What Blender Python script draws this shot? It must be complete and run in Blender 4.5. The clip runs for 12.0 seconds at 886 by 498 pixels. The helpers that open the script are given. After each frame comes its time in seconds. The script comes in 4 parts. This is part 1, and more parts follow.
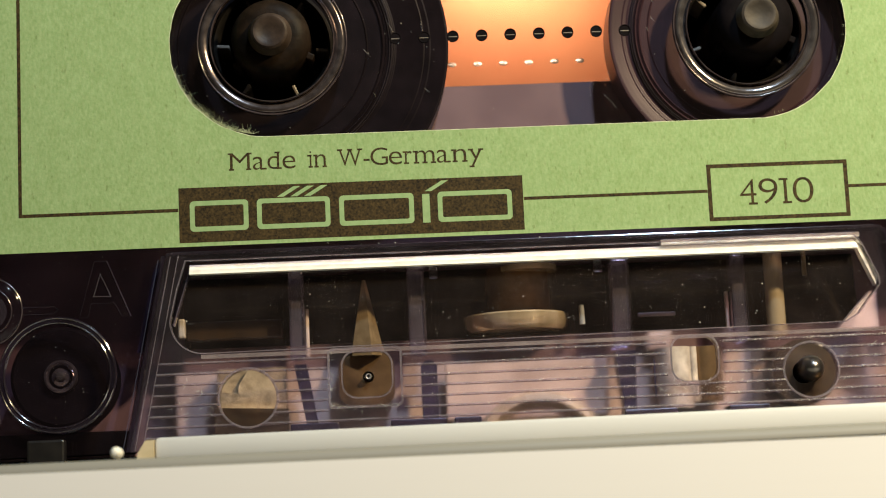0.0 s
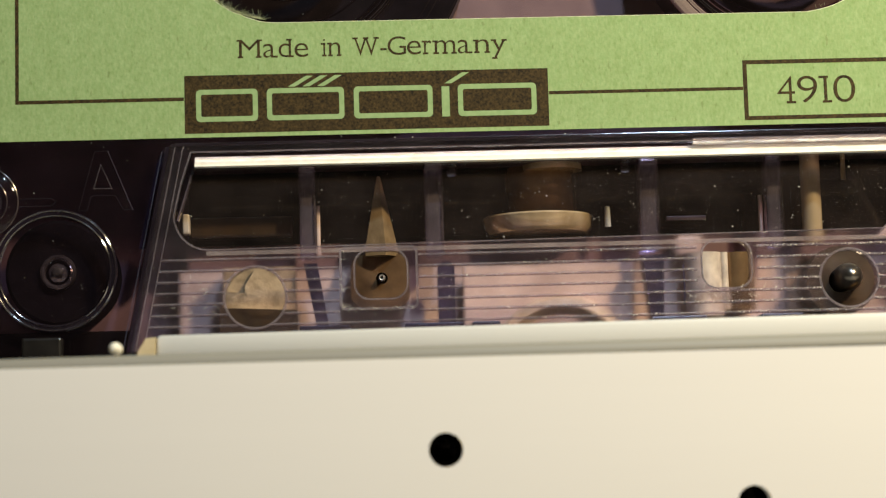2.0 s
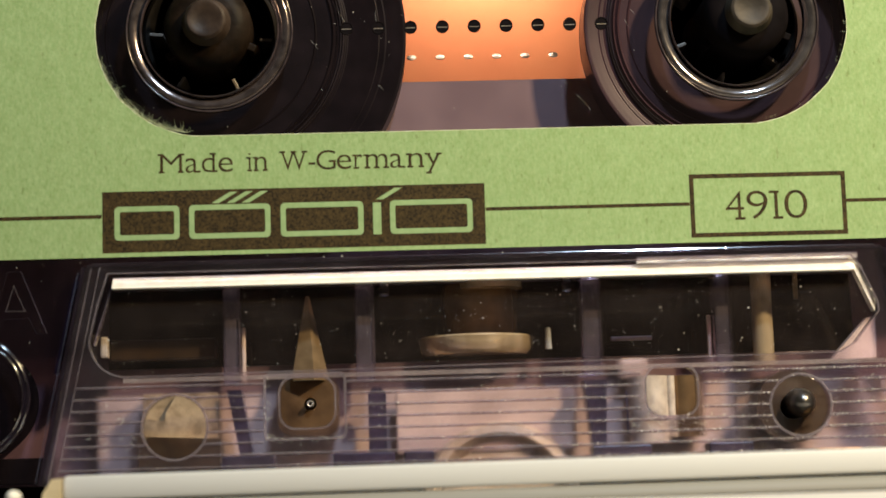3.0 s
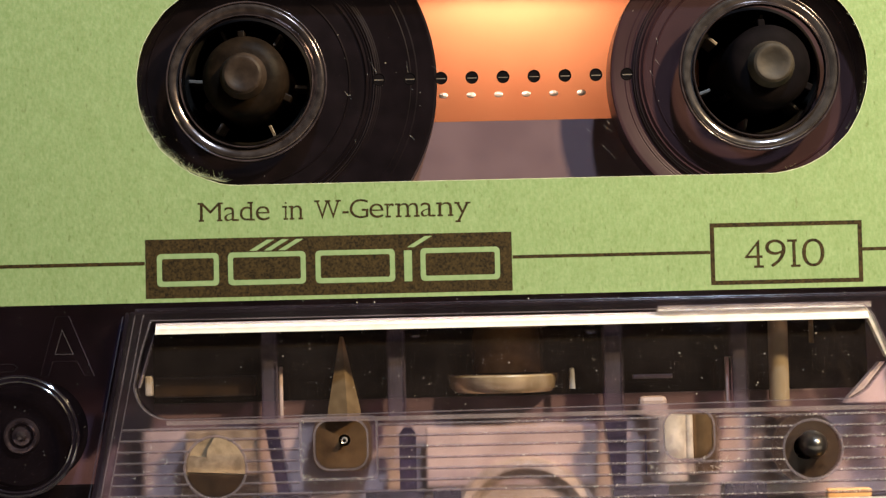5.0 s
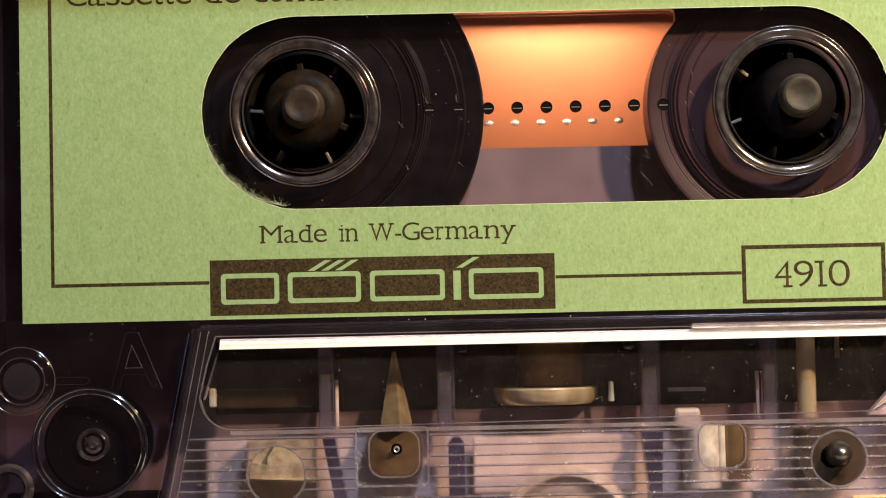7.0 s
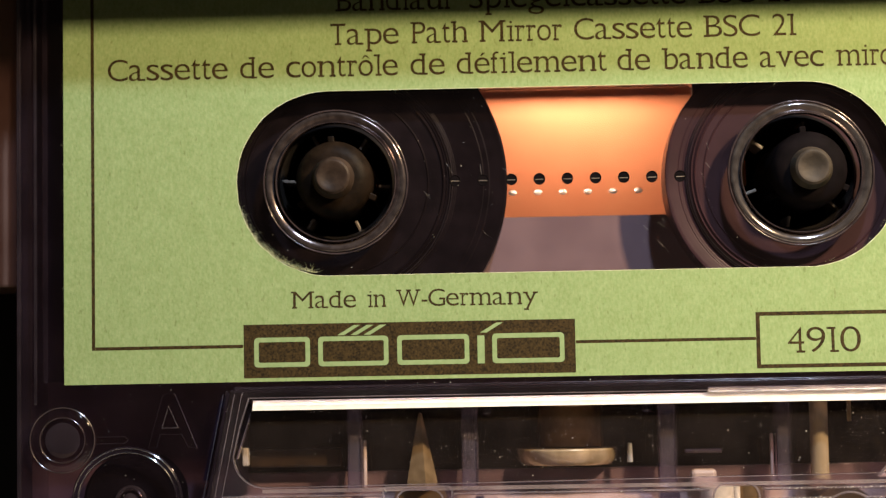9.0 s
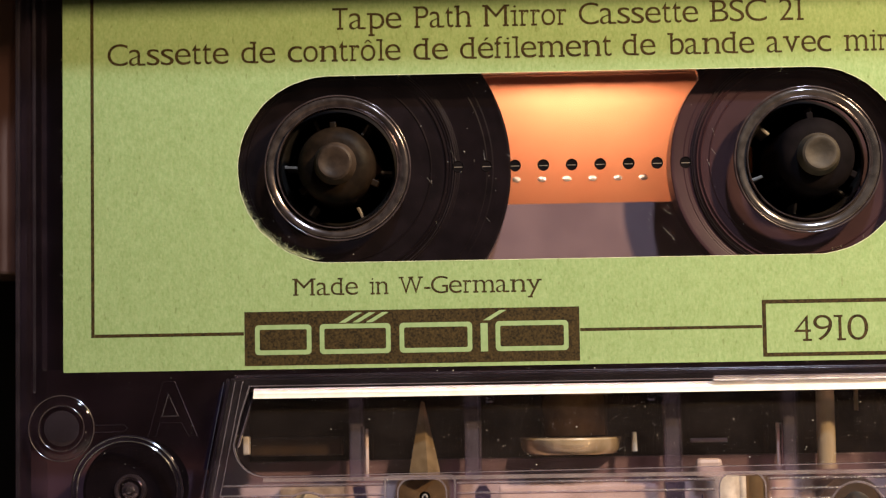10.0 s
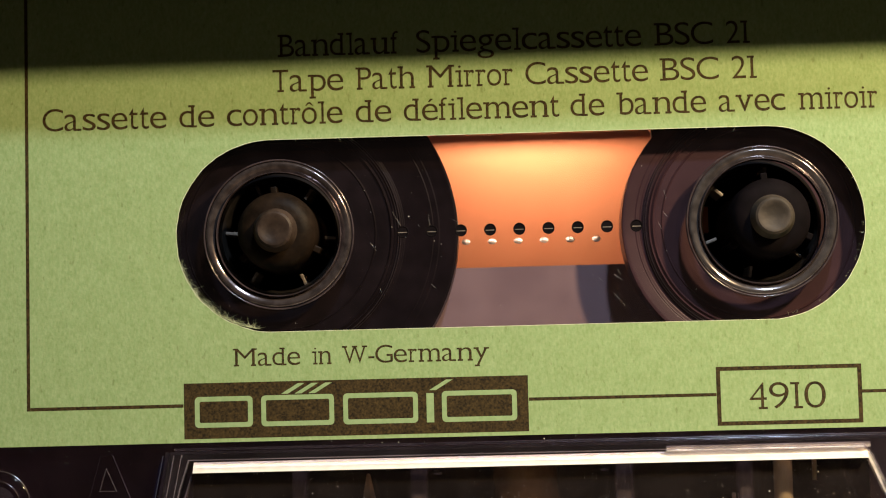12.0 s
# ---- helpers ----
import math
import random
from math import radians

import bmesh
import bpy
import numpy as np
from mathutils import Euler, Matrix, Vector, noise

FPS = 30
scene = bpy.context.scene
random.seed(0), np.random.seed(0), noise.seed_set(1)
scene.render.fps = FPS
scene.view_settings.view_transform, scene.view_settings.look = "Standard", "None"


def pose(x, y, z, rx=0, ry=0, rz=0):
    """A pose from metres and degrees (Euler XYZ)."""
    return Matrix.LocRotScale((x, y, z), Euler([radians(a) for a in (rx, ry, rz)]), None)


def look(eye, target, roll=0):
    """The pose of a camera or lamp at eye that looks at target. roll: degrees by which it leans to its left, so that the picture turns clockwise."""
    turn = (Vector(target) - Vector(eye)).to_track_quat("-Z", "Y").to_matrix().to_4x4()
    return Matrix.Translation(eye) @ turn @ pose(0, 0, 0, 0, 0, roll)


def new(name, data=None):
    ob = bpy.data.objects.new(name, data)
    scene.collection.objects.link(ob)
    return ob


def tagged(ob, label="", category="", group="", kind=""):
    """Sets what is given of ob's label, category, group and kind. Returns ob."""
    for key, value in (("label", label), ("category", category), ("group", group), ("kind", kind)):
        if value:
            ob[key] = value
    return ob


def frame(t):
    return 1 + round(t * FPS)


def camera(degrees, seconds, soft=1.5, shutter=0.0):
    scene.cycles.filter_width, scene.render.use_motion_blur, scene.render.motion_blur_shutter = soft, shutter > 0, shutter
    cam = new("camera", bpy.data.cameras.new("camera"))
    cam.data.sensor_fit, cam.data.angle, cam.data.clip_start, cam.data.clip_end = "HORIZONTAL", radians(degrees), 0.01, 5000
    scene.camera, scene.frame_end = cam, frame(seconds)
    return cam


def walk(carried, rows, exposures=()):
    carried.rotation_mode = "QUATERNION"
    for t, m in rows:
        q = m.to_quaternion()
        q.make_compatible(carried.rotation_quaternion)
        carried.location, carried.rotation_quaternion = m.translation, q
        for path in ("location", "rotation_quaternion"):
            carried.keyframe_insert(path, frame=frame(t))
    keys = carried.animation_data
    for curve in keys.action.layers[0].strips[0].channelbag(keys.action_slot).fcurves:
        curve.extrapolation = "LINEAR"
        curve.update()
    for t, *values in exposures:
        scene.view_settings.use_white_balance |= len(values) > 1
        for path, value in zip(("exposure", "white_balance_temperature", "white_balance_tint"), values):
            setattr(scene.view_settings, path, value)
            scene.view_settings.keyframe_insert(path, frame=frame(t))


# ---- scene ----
# <path>
cam = camera(27.500, 12.0, soft=1.1)
# a macro lens, focused on the label
cam.data.dof.use_dof, cam.data.dof.focus_distance, cam.data.dof.aperture_fstop = True, 0.157, 42
walk(cam, [
    (0.0, pose(-0.01360, -0.15684, 0.05737, 98.452, 2.622, -1.941)),
    (0.5, pose(-0.01401, -0.15581, 0.05782, 98.454, 2.268, -1.973)),
    (1.0, pose(-0.01225, -0.15293, 0.05789, 98.600, 2.437, -2.132)),
    (1.5, pose(-0.01247, -0.15122, 0.05857, 98.383, 2.262, -1.263)),
    (2.0, pose(-0.01448, -0.14831, 0.05566, 96.285, 1.673, -1.890)),
    (2.5, pose(-0.01191, -0.14473, 0.05849, 96.668, 1.830, -2.161)),
    (3.0, pose(-0.00890, -0.14200, 0.06308, 97.495, 1.732, -1.997)),
    (3.2, pose(-0.00712, -0.14061, 0.06739, 97.512, 1.762, -1.936)),
    (4.8, pose(-0.00675, -0.14843, 0.08111, 92.214, 1.445, -0.332)),
    (5.0, pose(-0.00671, -0.14926, 0.07972, 92.275, 1.328, -0.366)),
    (5.5, pose(-0.00644, -0.15069, 0.07923, 91.740, 1.343, 0.103)),
    (6.0, pose(-0.00740, -0.15300, 0.08037, 92.018, 1.524, -0.055)),
    (6.5, pose(-0.00704, -0.15619, 0.07965, 92.445, 1.339, 0.570)),
    (6.7, pose(-0.00957, -0.15724, 0.08046, 92.273, 1.253, 0.085)),
    (8.3, pose(-0.00876, -0.16323, 0.08188, 93.501, 1.142, 1.159)),
    (8.5, pose(-0.00880, -0.16393, 0.08225, 93.649, 1.116, 1.346)),
    (9.0, pose(-0.00836, -0.16497, 0.08194, 94.025, 1.038, 1.276)),
    (9.5, pose(-0.00724, -0.16441, 0.08224, 93.837, 1.009, 1.762)),
    (10.0, pose(-0.00825, -0.16321, 0.08124, 93.895, 0.952, 1.419)),
    (10.5, pose(-0.00620, -0.16196, 0.08136, 93.617, 1.018, 1.026)),
    (11.0, pose(-0.00510, -0.16036, 0.08221, 93.575, 1.163, 1.042)),
    (11.5, pose(-0.00317, -0.15787, 0.08237, 93.697, 1.224, 1.076)),
    (12.0, pose(-0.00210, -0.15881, 0.08607, 94.370, 1.412, 1.903)),
], exposures=[(0.0, 0.11, 6400, 12), (1.5, 0.11, 6400, 12), (3.2, 0.08, 6400, 15), (5.5, 0.19, 6500, 20), (6.7, 0.23, 6550, 22), (9.5, 0.21, 6700, 25), (10.5, 0.18, 6750, 26), (12.0, 0.08, 6650, 21)])
# </path>

MM = 0.001
LIFT = 0.10  # height of the reel axes above the tabletop

# ---------- world and lights ----------
world = bpy.data.worlds.new("dim_room")
scene.world = world
world.use_nodes = True
bg = world.node_tree.nodes["Background"]
bg.inputs["Color"].default_value = (1.0, 0.82, 0.66, 1)
bg.inputs["Strength"].default_value = 0.007


def area_lamp(name, eye, target, size, power, color):
    data = bpy.data.lights.new(name, "AREA")
    data.shape, data.size, data.energy, data.color = "DISK", size, power, color
    ob = new(name, data)
    ob.matrix_world = look(eye, target)
    return ob


# a warm desk lamp and a paler second lamp, both in front and above
area_lamp("warm_lamp", (0.118, -0.125, LIFT + 0.1025), (0, 0, LIFT), 0.0135, 0.60, (1.0, 0.81, 0.45))
area_lamp("pale_lamp", (0.050, -0.150, LIFT + 0.168), (0, 0, LIFT), 0.014, 0.37, (0.63, 0.85, 1.0))
# the deck's own bulb above its amber diffuser, behind the cassette
bulb = area_lamp("deck_bulb", (0.0010, 0.0115, LIFT + 0.0140), (0.0010, 0.0180, LIFT + 0.0055), 0.015, 0.0053, (1.0, 0.76, 0.50))
bulb.data.shape, bulb.data.size_y = "RECTANGLE", 0.003



# ---------- materials ----------
def mat_new(name):
    m = bpy.data.materials.new(name)
    m.use_nodes = True
    nt = m.node_tree
    return m, nt, nt.nodes["Principled BSDF"]


def noise_mix(nt, scale, c1, c2, lo=0.35, hi=0.65, detail=6, stretch=None):
    n, L = nt.nodes, nt.links
    tc = n.new("ShaderNodeTexCoord")
    src = tc.outputs["Object"]
    if stretch:
        mp = n.new("ShaderNodeMapping")
        mp.inputs["Scale"].default_value = stretch
        L.new(src, mp.inputs["Vector"])
        src = mp.outputs["Vector"]
    tx = n.new("ShaderNodeTexNoise")
    tx.inputs["Scale"].default_value, tx.inputs["Detail"].default_value = scale, detail
    L.new(src, tx.inputs["Vector"])
    cr = n.new("ShaderNodeValToRGB")
    cr.color_ramp.elements[0].position, cr.color_ramp.elements[1].position = lo, hi
    cr.color_ramp.elements[0].color, cr.color_ramp.elements[1].color = (*c1, 1), (*c2, 1)
    L.new(tx.outputs["Fac"], cr.inputs["Fac"])
    return tx, cr


def solid(name, c1, c2, scale, rough=0.5, metal=0.0, bump=0.0, bump_scale=None, detail=6, stretch=None, lo=0.35, hi=0.65, spec=0.5):
    m, nt, p = mat_new(name)
    _, cr = noise_mix(nt, scale, c1, c2, lo, hi, detail, stretch)
    nt.links.new(cr.outputs["Color"], p.inputs["Base Color"])
    p.inputs["Roughness"].default_value, p.inputs["Metallic"].default_value = rough, metal
    p.inputs["Specular IOR Level"].default_value = spec
    if bump:
        tx, _ = noise_mix(nt, bump_scale or scale, (0, 0, 0), (1, 1, 1), 0, 1, 4, stretch)
        b = nt.nodes.new("ShaderNodeBump")
        b.inputs["Strength"].default_value, b.inputs["Distance"].default_value = bump, 0.0001
        nt.links.new(tx.outputs["Fac"], b.inputs["Height"])
        nt.links.new(b.outputs["Normal"], p.inputs["Normal"])
    return m


def clear(name, tint, haze, haze_mix, rough=0.06, gloss=0.9, shine=0.045, bump=0.0, bump_scale=900, speck=0.0, frost=0.0):
    """Clear moulded plastic: straight-through light, a gloss by Fresnel, a little haze, dust and painted sparkle."""
    m = bpy.data.materials.new(name)
    m.use_nodes = True
    nt = m.node_tree
    n, L = nt.nodes, nt.links
    n.clear()
    out = n.new("ShaderNodeOutputMaterial")
    tr = n.new("ShaderNodeBsdfTransparent")
    tr.inputs["Color"].default_value = (*tint, 1)
    df = n.new("ShaderNodeBsdfDiffuse")
    df.inputs["Color"].default_value = (*haze, 1)
    gl = n.new("ShaderNodeBsdfGlossy")
    gl.inputs["Roughness"].default_value = rough
    gl.inputs["Color"].default_value = (gloss, gloss, gloss, 1)
    lw = n.new("ShaderNodeLayerWeight")
    lw.inputs["Blend"].default_value = 0.5
    pw = n.new("ShaderNodeMath")
    pw.operation = "POWER"
    pw.inputs[1].default_value = 4.0
    L.new(lw.outputs["Facing"], pw.inputs[0])
    fr = n.new("ShaderNodeMath")
    fr.operation = "MULTIPLY_ADD"
    fr.inputs[1].default_value, fr.inputs[2].default_value = 0.75, shine
    L.new(pw.outputs[0], fr.inputs[0])
    a, b = n.new("ShaderNodeMixShader"), n.new("ShaderNodeMixShader")
    tx, cr = noise_mix(nt, 260, (haze_mix * 0.6,) * 3, (haze_mix * 1.4,) * 3)
    fac = cr.outputs["Color"]
    if speck:
        _, cr2 = noise_mix(nt, 4200, (0, 0, 0), (speck,) * 3, 0.72, 0.78, 2)
        ad = n.new("ShaderNodeMath")
        L.new(cr.outputs["Color"], ad.inputs[0])
        L.new(cr2.outputs["Color"], ad.inputs[1])
        fac = ad.outputs[0]
    L.new(fac, a.inputs["Fac"])
    through_it = tr.outputs[0]
    if frost:
        rf = n.new("ShaderNodeBsdfRefraction")
        rf.inputs["IOR"].default_value, rf.inputs["Roughness"].default_value = 1.45, 0.22
        rf.inputs["Color"].default_value = (*tint, 1)
        fm = n.new("ShaderNodeMixShader")
        fm.inputs["Fac"].default_value = frost
        L.new(tr.outputs[0], fm.inputs[1])
        L.new(rf.outputs[0], fm.inputs[2])
        through_it = fm.outputs[0]
    L.new(through_it, a.inputs[1])
    L.new(df.outputs[0], a.inputs[2])
    L.new(fr.outputs[0], b.inputs["Fac"])
    L.new(a.outputs[0], b.inputs[1])
    L.new(gl.outputs[0], b.inputs[2])
    L.new(b.outputs[0], out.inputs["Surface"])
    if bump:
        t2, _ = noise_mix(nt, bump_scale, (0, 0, 0), (1, 1, 1), 0, 1, 3)
        bp = n.new("ShaderNodeBump")
        bp.inputs["Strength"].default_value, bp.inputs["Distance"].default_value = bump, 0.0001
        L.new(t2.outputs["Fac"], bp.inputs["Height"])
        L.new(bp.outputs["Normal"], gl.inputs["Normal"])
        L.new(bp.outputs["Normal"], df.inputs["Normal"])
    return m


def paper(name, c1, c2):
    """Uncoated paper: fine grain, soft clouding a millimetre across, sparse darker flecks."""
    m, nt, p = mat_new(name)
    L = nt.links
    tx, grain = noise_mix(nt, 5200, c1, c2, 0.3, 0.7, 9, (1.0, 1, 0.6))
    _, cloud = noise_mix(nt, 520, (0.965, 0.965, 0.95), (1.02, 1.02, 1.03), 0.32, 0.68, 4, (1.0, 1, 0.8))
    _, fibre = noise_mix(nt, 3000, (0.95, 0.95, 0.93), (1.035, 1.035, 1.06), 0.36, 0.64, 3, (1.2, 1, 0.5))
    _, fleck = noise_mix(nt, 2600, (1, 1, 1), (0.80, 0.78, 0.74), 0.66, 0.74, 2, (1.0, 1, 0.45))
    last = grain.outputs["Color"]
    for other in (cloud, fibre, fleck):
        mx = nt.nodes.new("ShaderNodeMixRGB")
        mx.blend_type = "MULTIPLY"
        mx.inputs["Fac"].default_value = 1.0
        L.new(last, mx.inputs["Color1"])
        L.new(other.outputs["Color"], mx.inputs["Color2"])
        last = mx.outputs["Color"]
    L.new(last, p.inputs["Base Color"])
    p.inputs["Roughness"].default_value = 0.9
    p.inputs["Specular IOR Level"].default_value = 0.1
    t2, _ = noise_mix(nt, 3400, (0, 0, 0), (1, 1, 1), 0, 1, 5)
    b = nt.nodes.new("ShaderNodeBump")
    b.inputs["Strength"].default_value, b.inputs["Distance"].default_value = 0.22, 0.0001
    L.new(t2.outputs["Fac"], b.inputs["Height"])
    L.new(b.outputs["Normal"], p.inputs["Normal"])
    return m


M_PAPER = paper("green_paper", (0.250, 0.370, 0.152), (0.333, 0.443, 0.210))
M_FIBRE = solid("paper_fibre", (0.48, 0.54, 0.32), (0.72, 0.76, 0.54), 1500, 0.95, spec=0.1)
M_INK = solid("brown_ink", (0.012, 0.0078, 0.0022), (0.082, 0.052, 0.0165), 5200, 0.7, detail=9, lo=0.32, hi=0.74, spec=0.2)
M_LOGO = solid("pale_green_print", (0.26, 0.38, 0.175), (0.31, 0.43, 0.21), 2000, 0.85, spec=0.15)
M_SHELL = clear("smoky_plastic", (0.90, 0.86, 0.90), (0.36, 0.25, 0.31), 0.006, bump=0.04)
M_WINDOW = clear("window_plastic", (0.95, 0.93, 0.95), (0.36, 0.26, 0.28), 0.005)
M_SPOT = solid("light_spot_metal", (0.90, 0.86, 0.80), (0.95, 0.92, 0.88), 900, 0.36, metal=1.0)
M_REAR = clear("rear_window_plastic", (1, 1, 1), (0.4, 0.3, 0.28), 0.0, shine=0.0)
M_GLOW = clear("bevel_reflection_plastic", (0.8, 0.78, 0.78), (0.85, 0.80, 0.74), 0.42, rough=0.2, bump=0.6, bump_scale=2500)
M_BAND = clear("frosted_band", (0.85, 0.8, 0.82), (0.70, 0.60, 0.60), 0.16, rough=0.2, bump=0.6, bump_scale=3000, speck=0.4)
M_COVER = clear("dusty_veil", (0.96, 0.95, 0.95), (0.52, 0.40, 0.37), 0.010, speck=0.04)
M_BSHELL = solid("smoky_rear_plastic", (0.085, 0.052, 0.068), (0.21, 0.130, 0.152), 130, 0.3)
M_TRAP = clear("ribbed_plastic", (0.93, 0.90, 0.955), (0.68, 0.60, 0.65), 0.012, rough=0.10, bump=0.5, bump_scale=1300, speck=0.35, frost=0.75)
M_RIB = clear("rib_plastic", (0.80, 0.75, 0.80), (0.68, 0.61, 0.65), 0.12, rough=0.2, bump=1.0, bump_scale=3800, speck=0.6)
M_GUIDE = clear("guide_plastic", (0.58, 0.50, 0.64), (0.46, 0.38, 0.46), 0.15, rough=0.12, shine=0.16, bump=0.5, bump_scale=900)
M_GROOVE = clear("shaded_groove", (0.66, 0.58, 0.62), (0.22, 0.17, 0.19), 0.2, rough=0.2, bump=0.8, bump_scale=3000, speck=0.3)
M_VIOLET = solid("dark_violet_plastic", (0.018, 0.013, 0.030), (0.040, 0.028, 0.055), 500, 0.3)
M_LIP = clear("lip_plastic", (0.68, 0.62, 0.68), (0.18, 0.14, 0.18), 0.10, rough=0.09, gloss=1.0, shine=0.28, bump=0.12, bump_scale=1500)
M_SIDE = clear("violet_side_plastic", (0.40, 0.34, 0.46), (0.10, 0.075, 0.11), 0.12, rough=0.12, shine=0.12)
M_RING = solid("glossy_smoky_ring", (0.045, 0.033, 0.036), (0.10, 0.074, 0.078), 900, 0.17, metal=0.35, bump=0.12, bump_scale=700, spec=1.0)
M_TAPE = solid("brown_black_tape", (0.005, 0.0036, 0.0042), (0.011, 0.0075, 0.009), 500, 0.36, bump=0.03, spec=0.16)
M_SILVER = solid("silvery_lip_plastic", (0.19, 0.165, 0.165), (0.36, 0.32, 0.32), 1100, 0.12, metal=0.85, bump=0.15, bump_scale=600, spec=1.0)
M_LIPDARK = solid("smoky_lip_plastic", (0.12, 0.095, 0.094), (0.24, 0.195, 0.19), 1300, 0.16, metal=0.8, bump=0.25, bump_scale=900, spec=1.0)
M_RIDGE = solid("glossy_tape_edge", (0.022, 0.017, 0.017), (0.042, 0.032, 0.031), 600, 0.3, spec=0.9)
M_TAPE2 = solid("dark_leader_tape", (0.036, 0.0165, 0.020), (0.060, 0.029, 0.034), 200, 0.36, spec=0.35)
M_DARK = solid("black_plastic", (0.006, 0.005, 0.005), (0.014, 0.012, 0.011), 700, 0.35, bump=0.1, bump_scale=1800)
M_SPINDLE = solid("grey_spindle_plastic", (0.004, 0.0026, 0.0018), (0.019, 0.0115, 0.007), 520, 0.5, bump=0.5, bump_scale=1400, spec=0.07)
M_CAPTAN = solid("tan_spindle_cap", (0.026, 0.020, 0.015), (0.062, 0.048, 0.037), 620, 0.6, bump=0.3, bump_scale=1600, spec=0.3)
M_CAP = solid("worn_spindle_cap", (0.020, 0.0125, 0.009), (0.058, 0.039, 0.029), 620, 0.45, bump=0.2, bump_scale=1600, spec=0.2)
M_LIPPAINT = solid("pale_lip_metal", (0.58, 0.575, 0.57), (0.66, 0.655, 0.65), 90, 0.45, bump=0.03, bump_scale=1400, stretch=(0.06, 1, 1), spec=0.3)
M_EDGE = solid("shaded_edge_metal", (0.24, 0.23, 0.205), (0.30, 0.285, 0.255), 90, 0.5, stretch=(0.06, 1, 1), spec=0.3)
M_LIPEND = solid("yellowed_lip", (0.50, 0.40, 0.24), (0.66, 0.55, 0.37), 500, 0.5)
M_ALU = solid("satin_aluminium", (0.93, 0.905, 0.90), (0.965, 0.945, 0.94), 60, 0.34, metal=0.0, spec=0.9, bump=0.03, bump_scale=1400, stretch=(0.06, 1, 1))
M_BLACK = solid("matt_black", (0.004, 0.003, 0.0035), (0.007, 0.005, 0.006), 600, 0.7, spec=0.04)
M_WELL = solid("black_well_paint", (0.006, 0.005, 0.005), (0.012, 0.010, 0.010), 220, 0.6, spec=0.3)
M_BROWN2 = solid("dark_brown_head", (0.020, 0.011, 0.006), (0.05, 0.028, 0.015), 300, 0.4)
M_SOCKET = solid("brown_socket", (0.055, 0.028, 0.013), (0.15, 0.085, 0.042), 420, 0.35, metal=0.3)
M_CORE = solid("brown_metal", (0.16, 0.095, 0.05), (0.30, 0.19, 0.10), 420, 0.25, metal=0.6)
M_BROWN = solid("plain_brown", (0.25, 0.15, 0.10), (0.33, 0.21, 0.145), 150, 0.5)
M_AMBER = solid("amber_diffuser", (0.90, 0.335, 0.155), (0.95, 0.385, 0.18), 120, 0.6)
M_AMBERFOOT = solid("yellow_amber_plastic", (0.75, 0.40, 0.10), (0.85, 0.50, 0.16), 300, 0.4)
M_LINER = solid("grey_liner_sheet", (0.22, 0.155, 0.165), (0.30, 0.215, 0.22), 160, 0.3)
M_BACK = solid("pinkish_guide_plate", (0.32, 0.235, 0.225), (0.60, 0.455, 0.42), 200, 0.5)
M_INSERT = solid("pale_pink_insert", (0.44, 0.315, 0.27), (0.64, 0.475, 0.41), 260, 0.5)
M_TANDISC = solid("tan_disc_plastic", (0.34, 0.25, 0.17), (0.56, 0.43, 0.31), 500, 0.45)
M_CREAM = solid("cream_plastic", (0.19, 0.13, 0.076), (0.36, 0.265, 0.17), 900, 0.6, bump=0.5, bump_scale=1800)
M_PALE = solid("pale_worn_plastic", (0.34, 0.28, 0.24), (0.52, 0.44, 0.38), 900, 0.4, bump=0.2, bump_scale=1800)
M_WHITE = solid("highlight_white", (0.80, 0.76, 0.66), (0.88, 0.85, 0.77), 900, 0.4)
M_TOOTH = solid("pale_tooth_plastic", (0.16, 0.13, 0.11), (0.30, 0.26, 0.22), 900, 0.35)
M_BRASS = solid("worn_brass", (0.22, 0.145, 0.075), (0.34, 0.235, 0.13), 900, 0.38, metal=0.45, bump=0.08, bump_scale=3000)
M_BRASS2 = solid("bright_brass", (0.62, 0.46, 0.28), (0.85, 0.66, 0.44), 700, 0.24, metal=0.6, stretch=(1, 1, 0.2))
M_CHROME = solid("bright_steel", (0.40, 0.38, 0.37), (0.56, 0.54, 0.53), 900, 0.22, metal=0.35)
M_STEEL = solid("dark_steel", (0.12, 0.11, 0.10), (0.2, 0.18, 0.17), 700, 0.28, metal=0.9)
M_MIRROR = solid("dark_tilted_mirror", (0.05, 0.042, 0.036), (0.08, 0.066, 0.056), 90, 0.10, metal=0.75)
M_DUST = solid("pale_dust_and_glint", (0.45, 0.43, 0.40), (0.7, 0.67, 0.62), 900, 0.8)
M_TABLE = solid("dark_table_wood", (0.05, 0.03, 0.018), (0.09, 0.055, 0.03), 14, 0.5, stretch=(1, 8, 1))


# ---------- mesh tools (drawn in millimetres from the midpoint between the reels) ----------
BASE = {}


def thing(name, label, category, base=(0, 0, 0), kind="", group=""):
    ob = new(name)
    ob.empty_display_size = 0.01
    b = Vector(base) * MM + Vector((0, 0, LIFT))
    ob.location = b
    BASE[ob.name] = b
    return tagged(ob, label, category, group, kind)


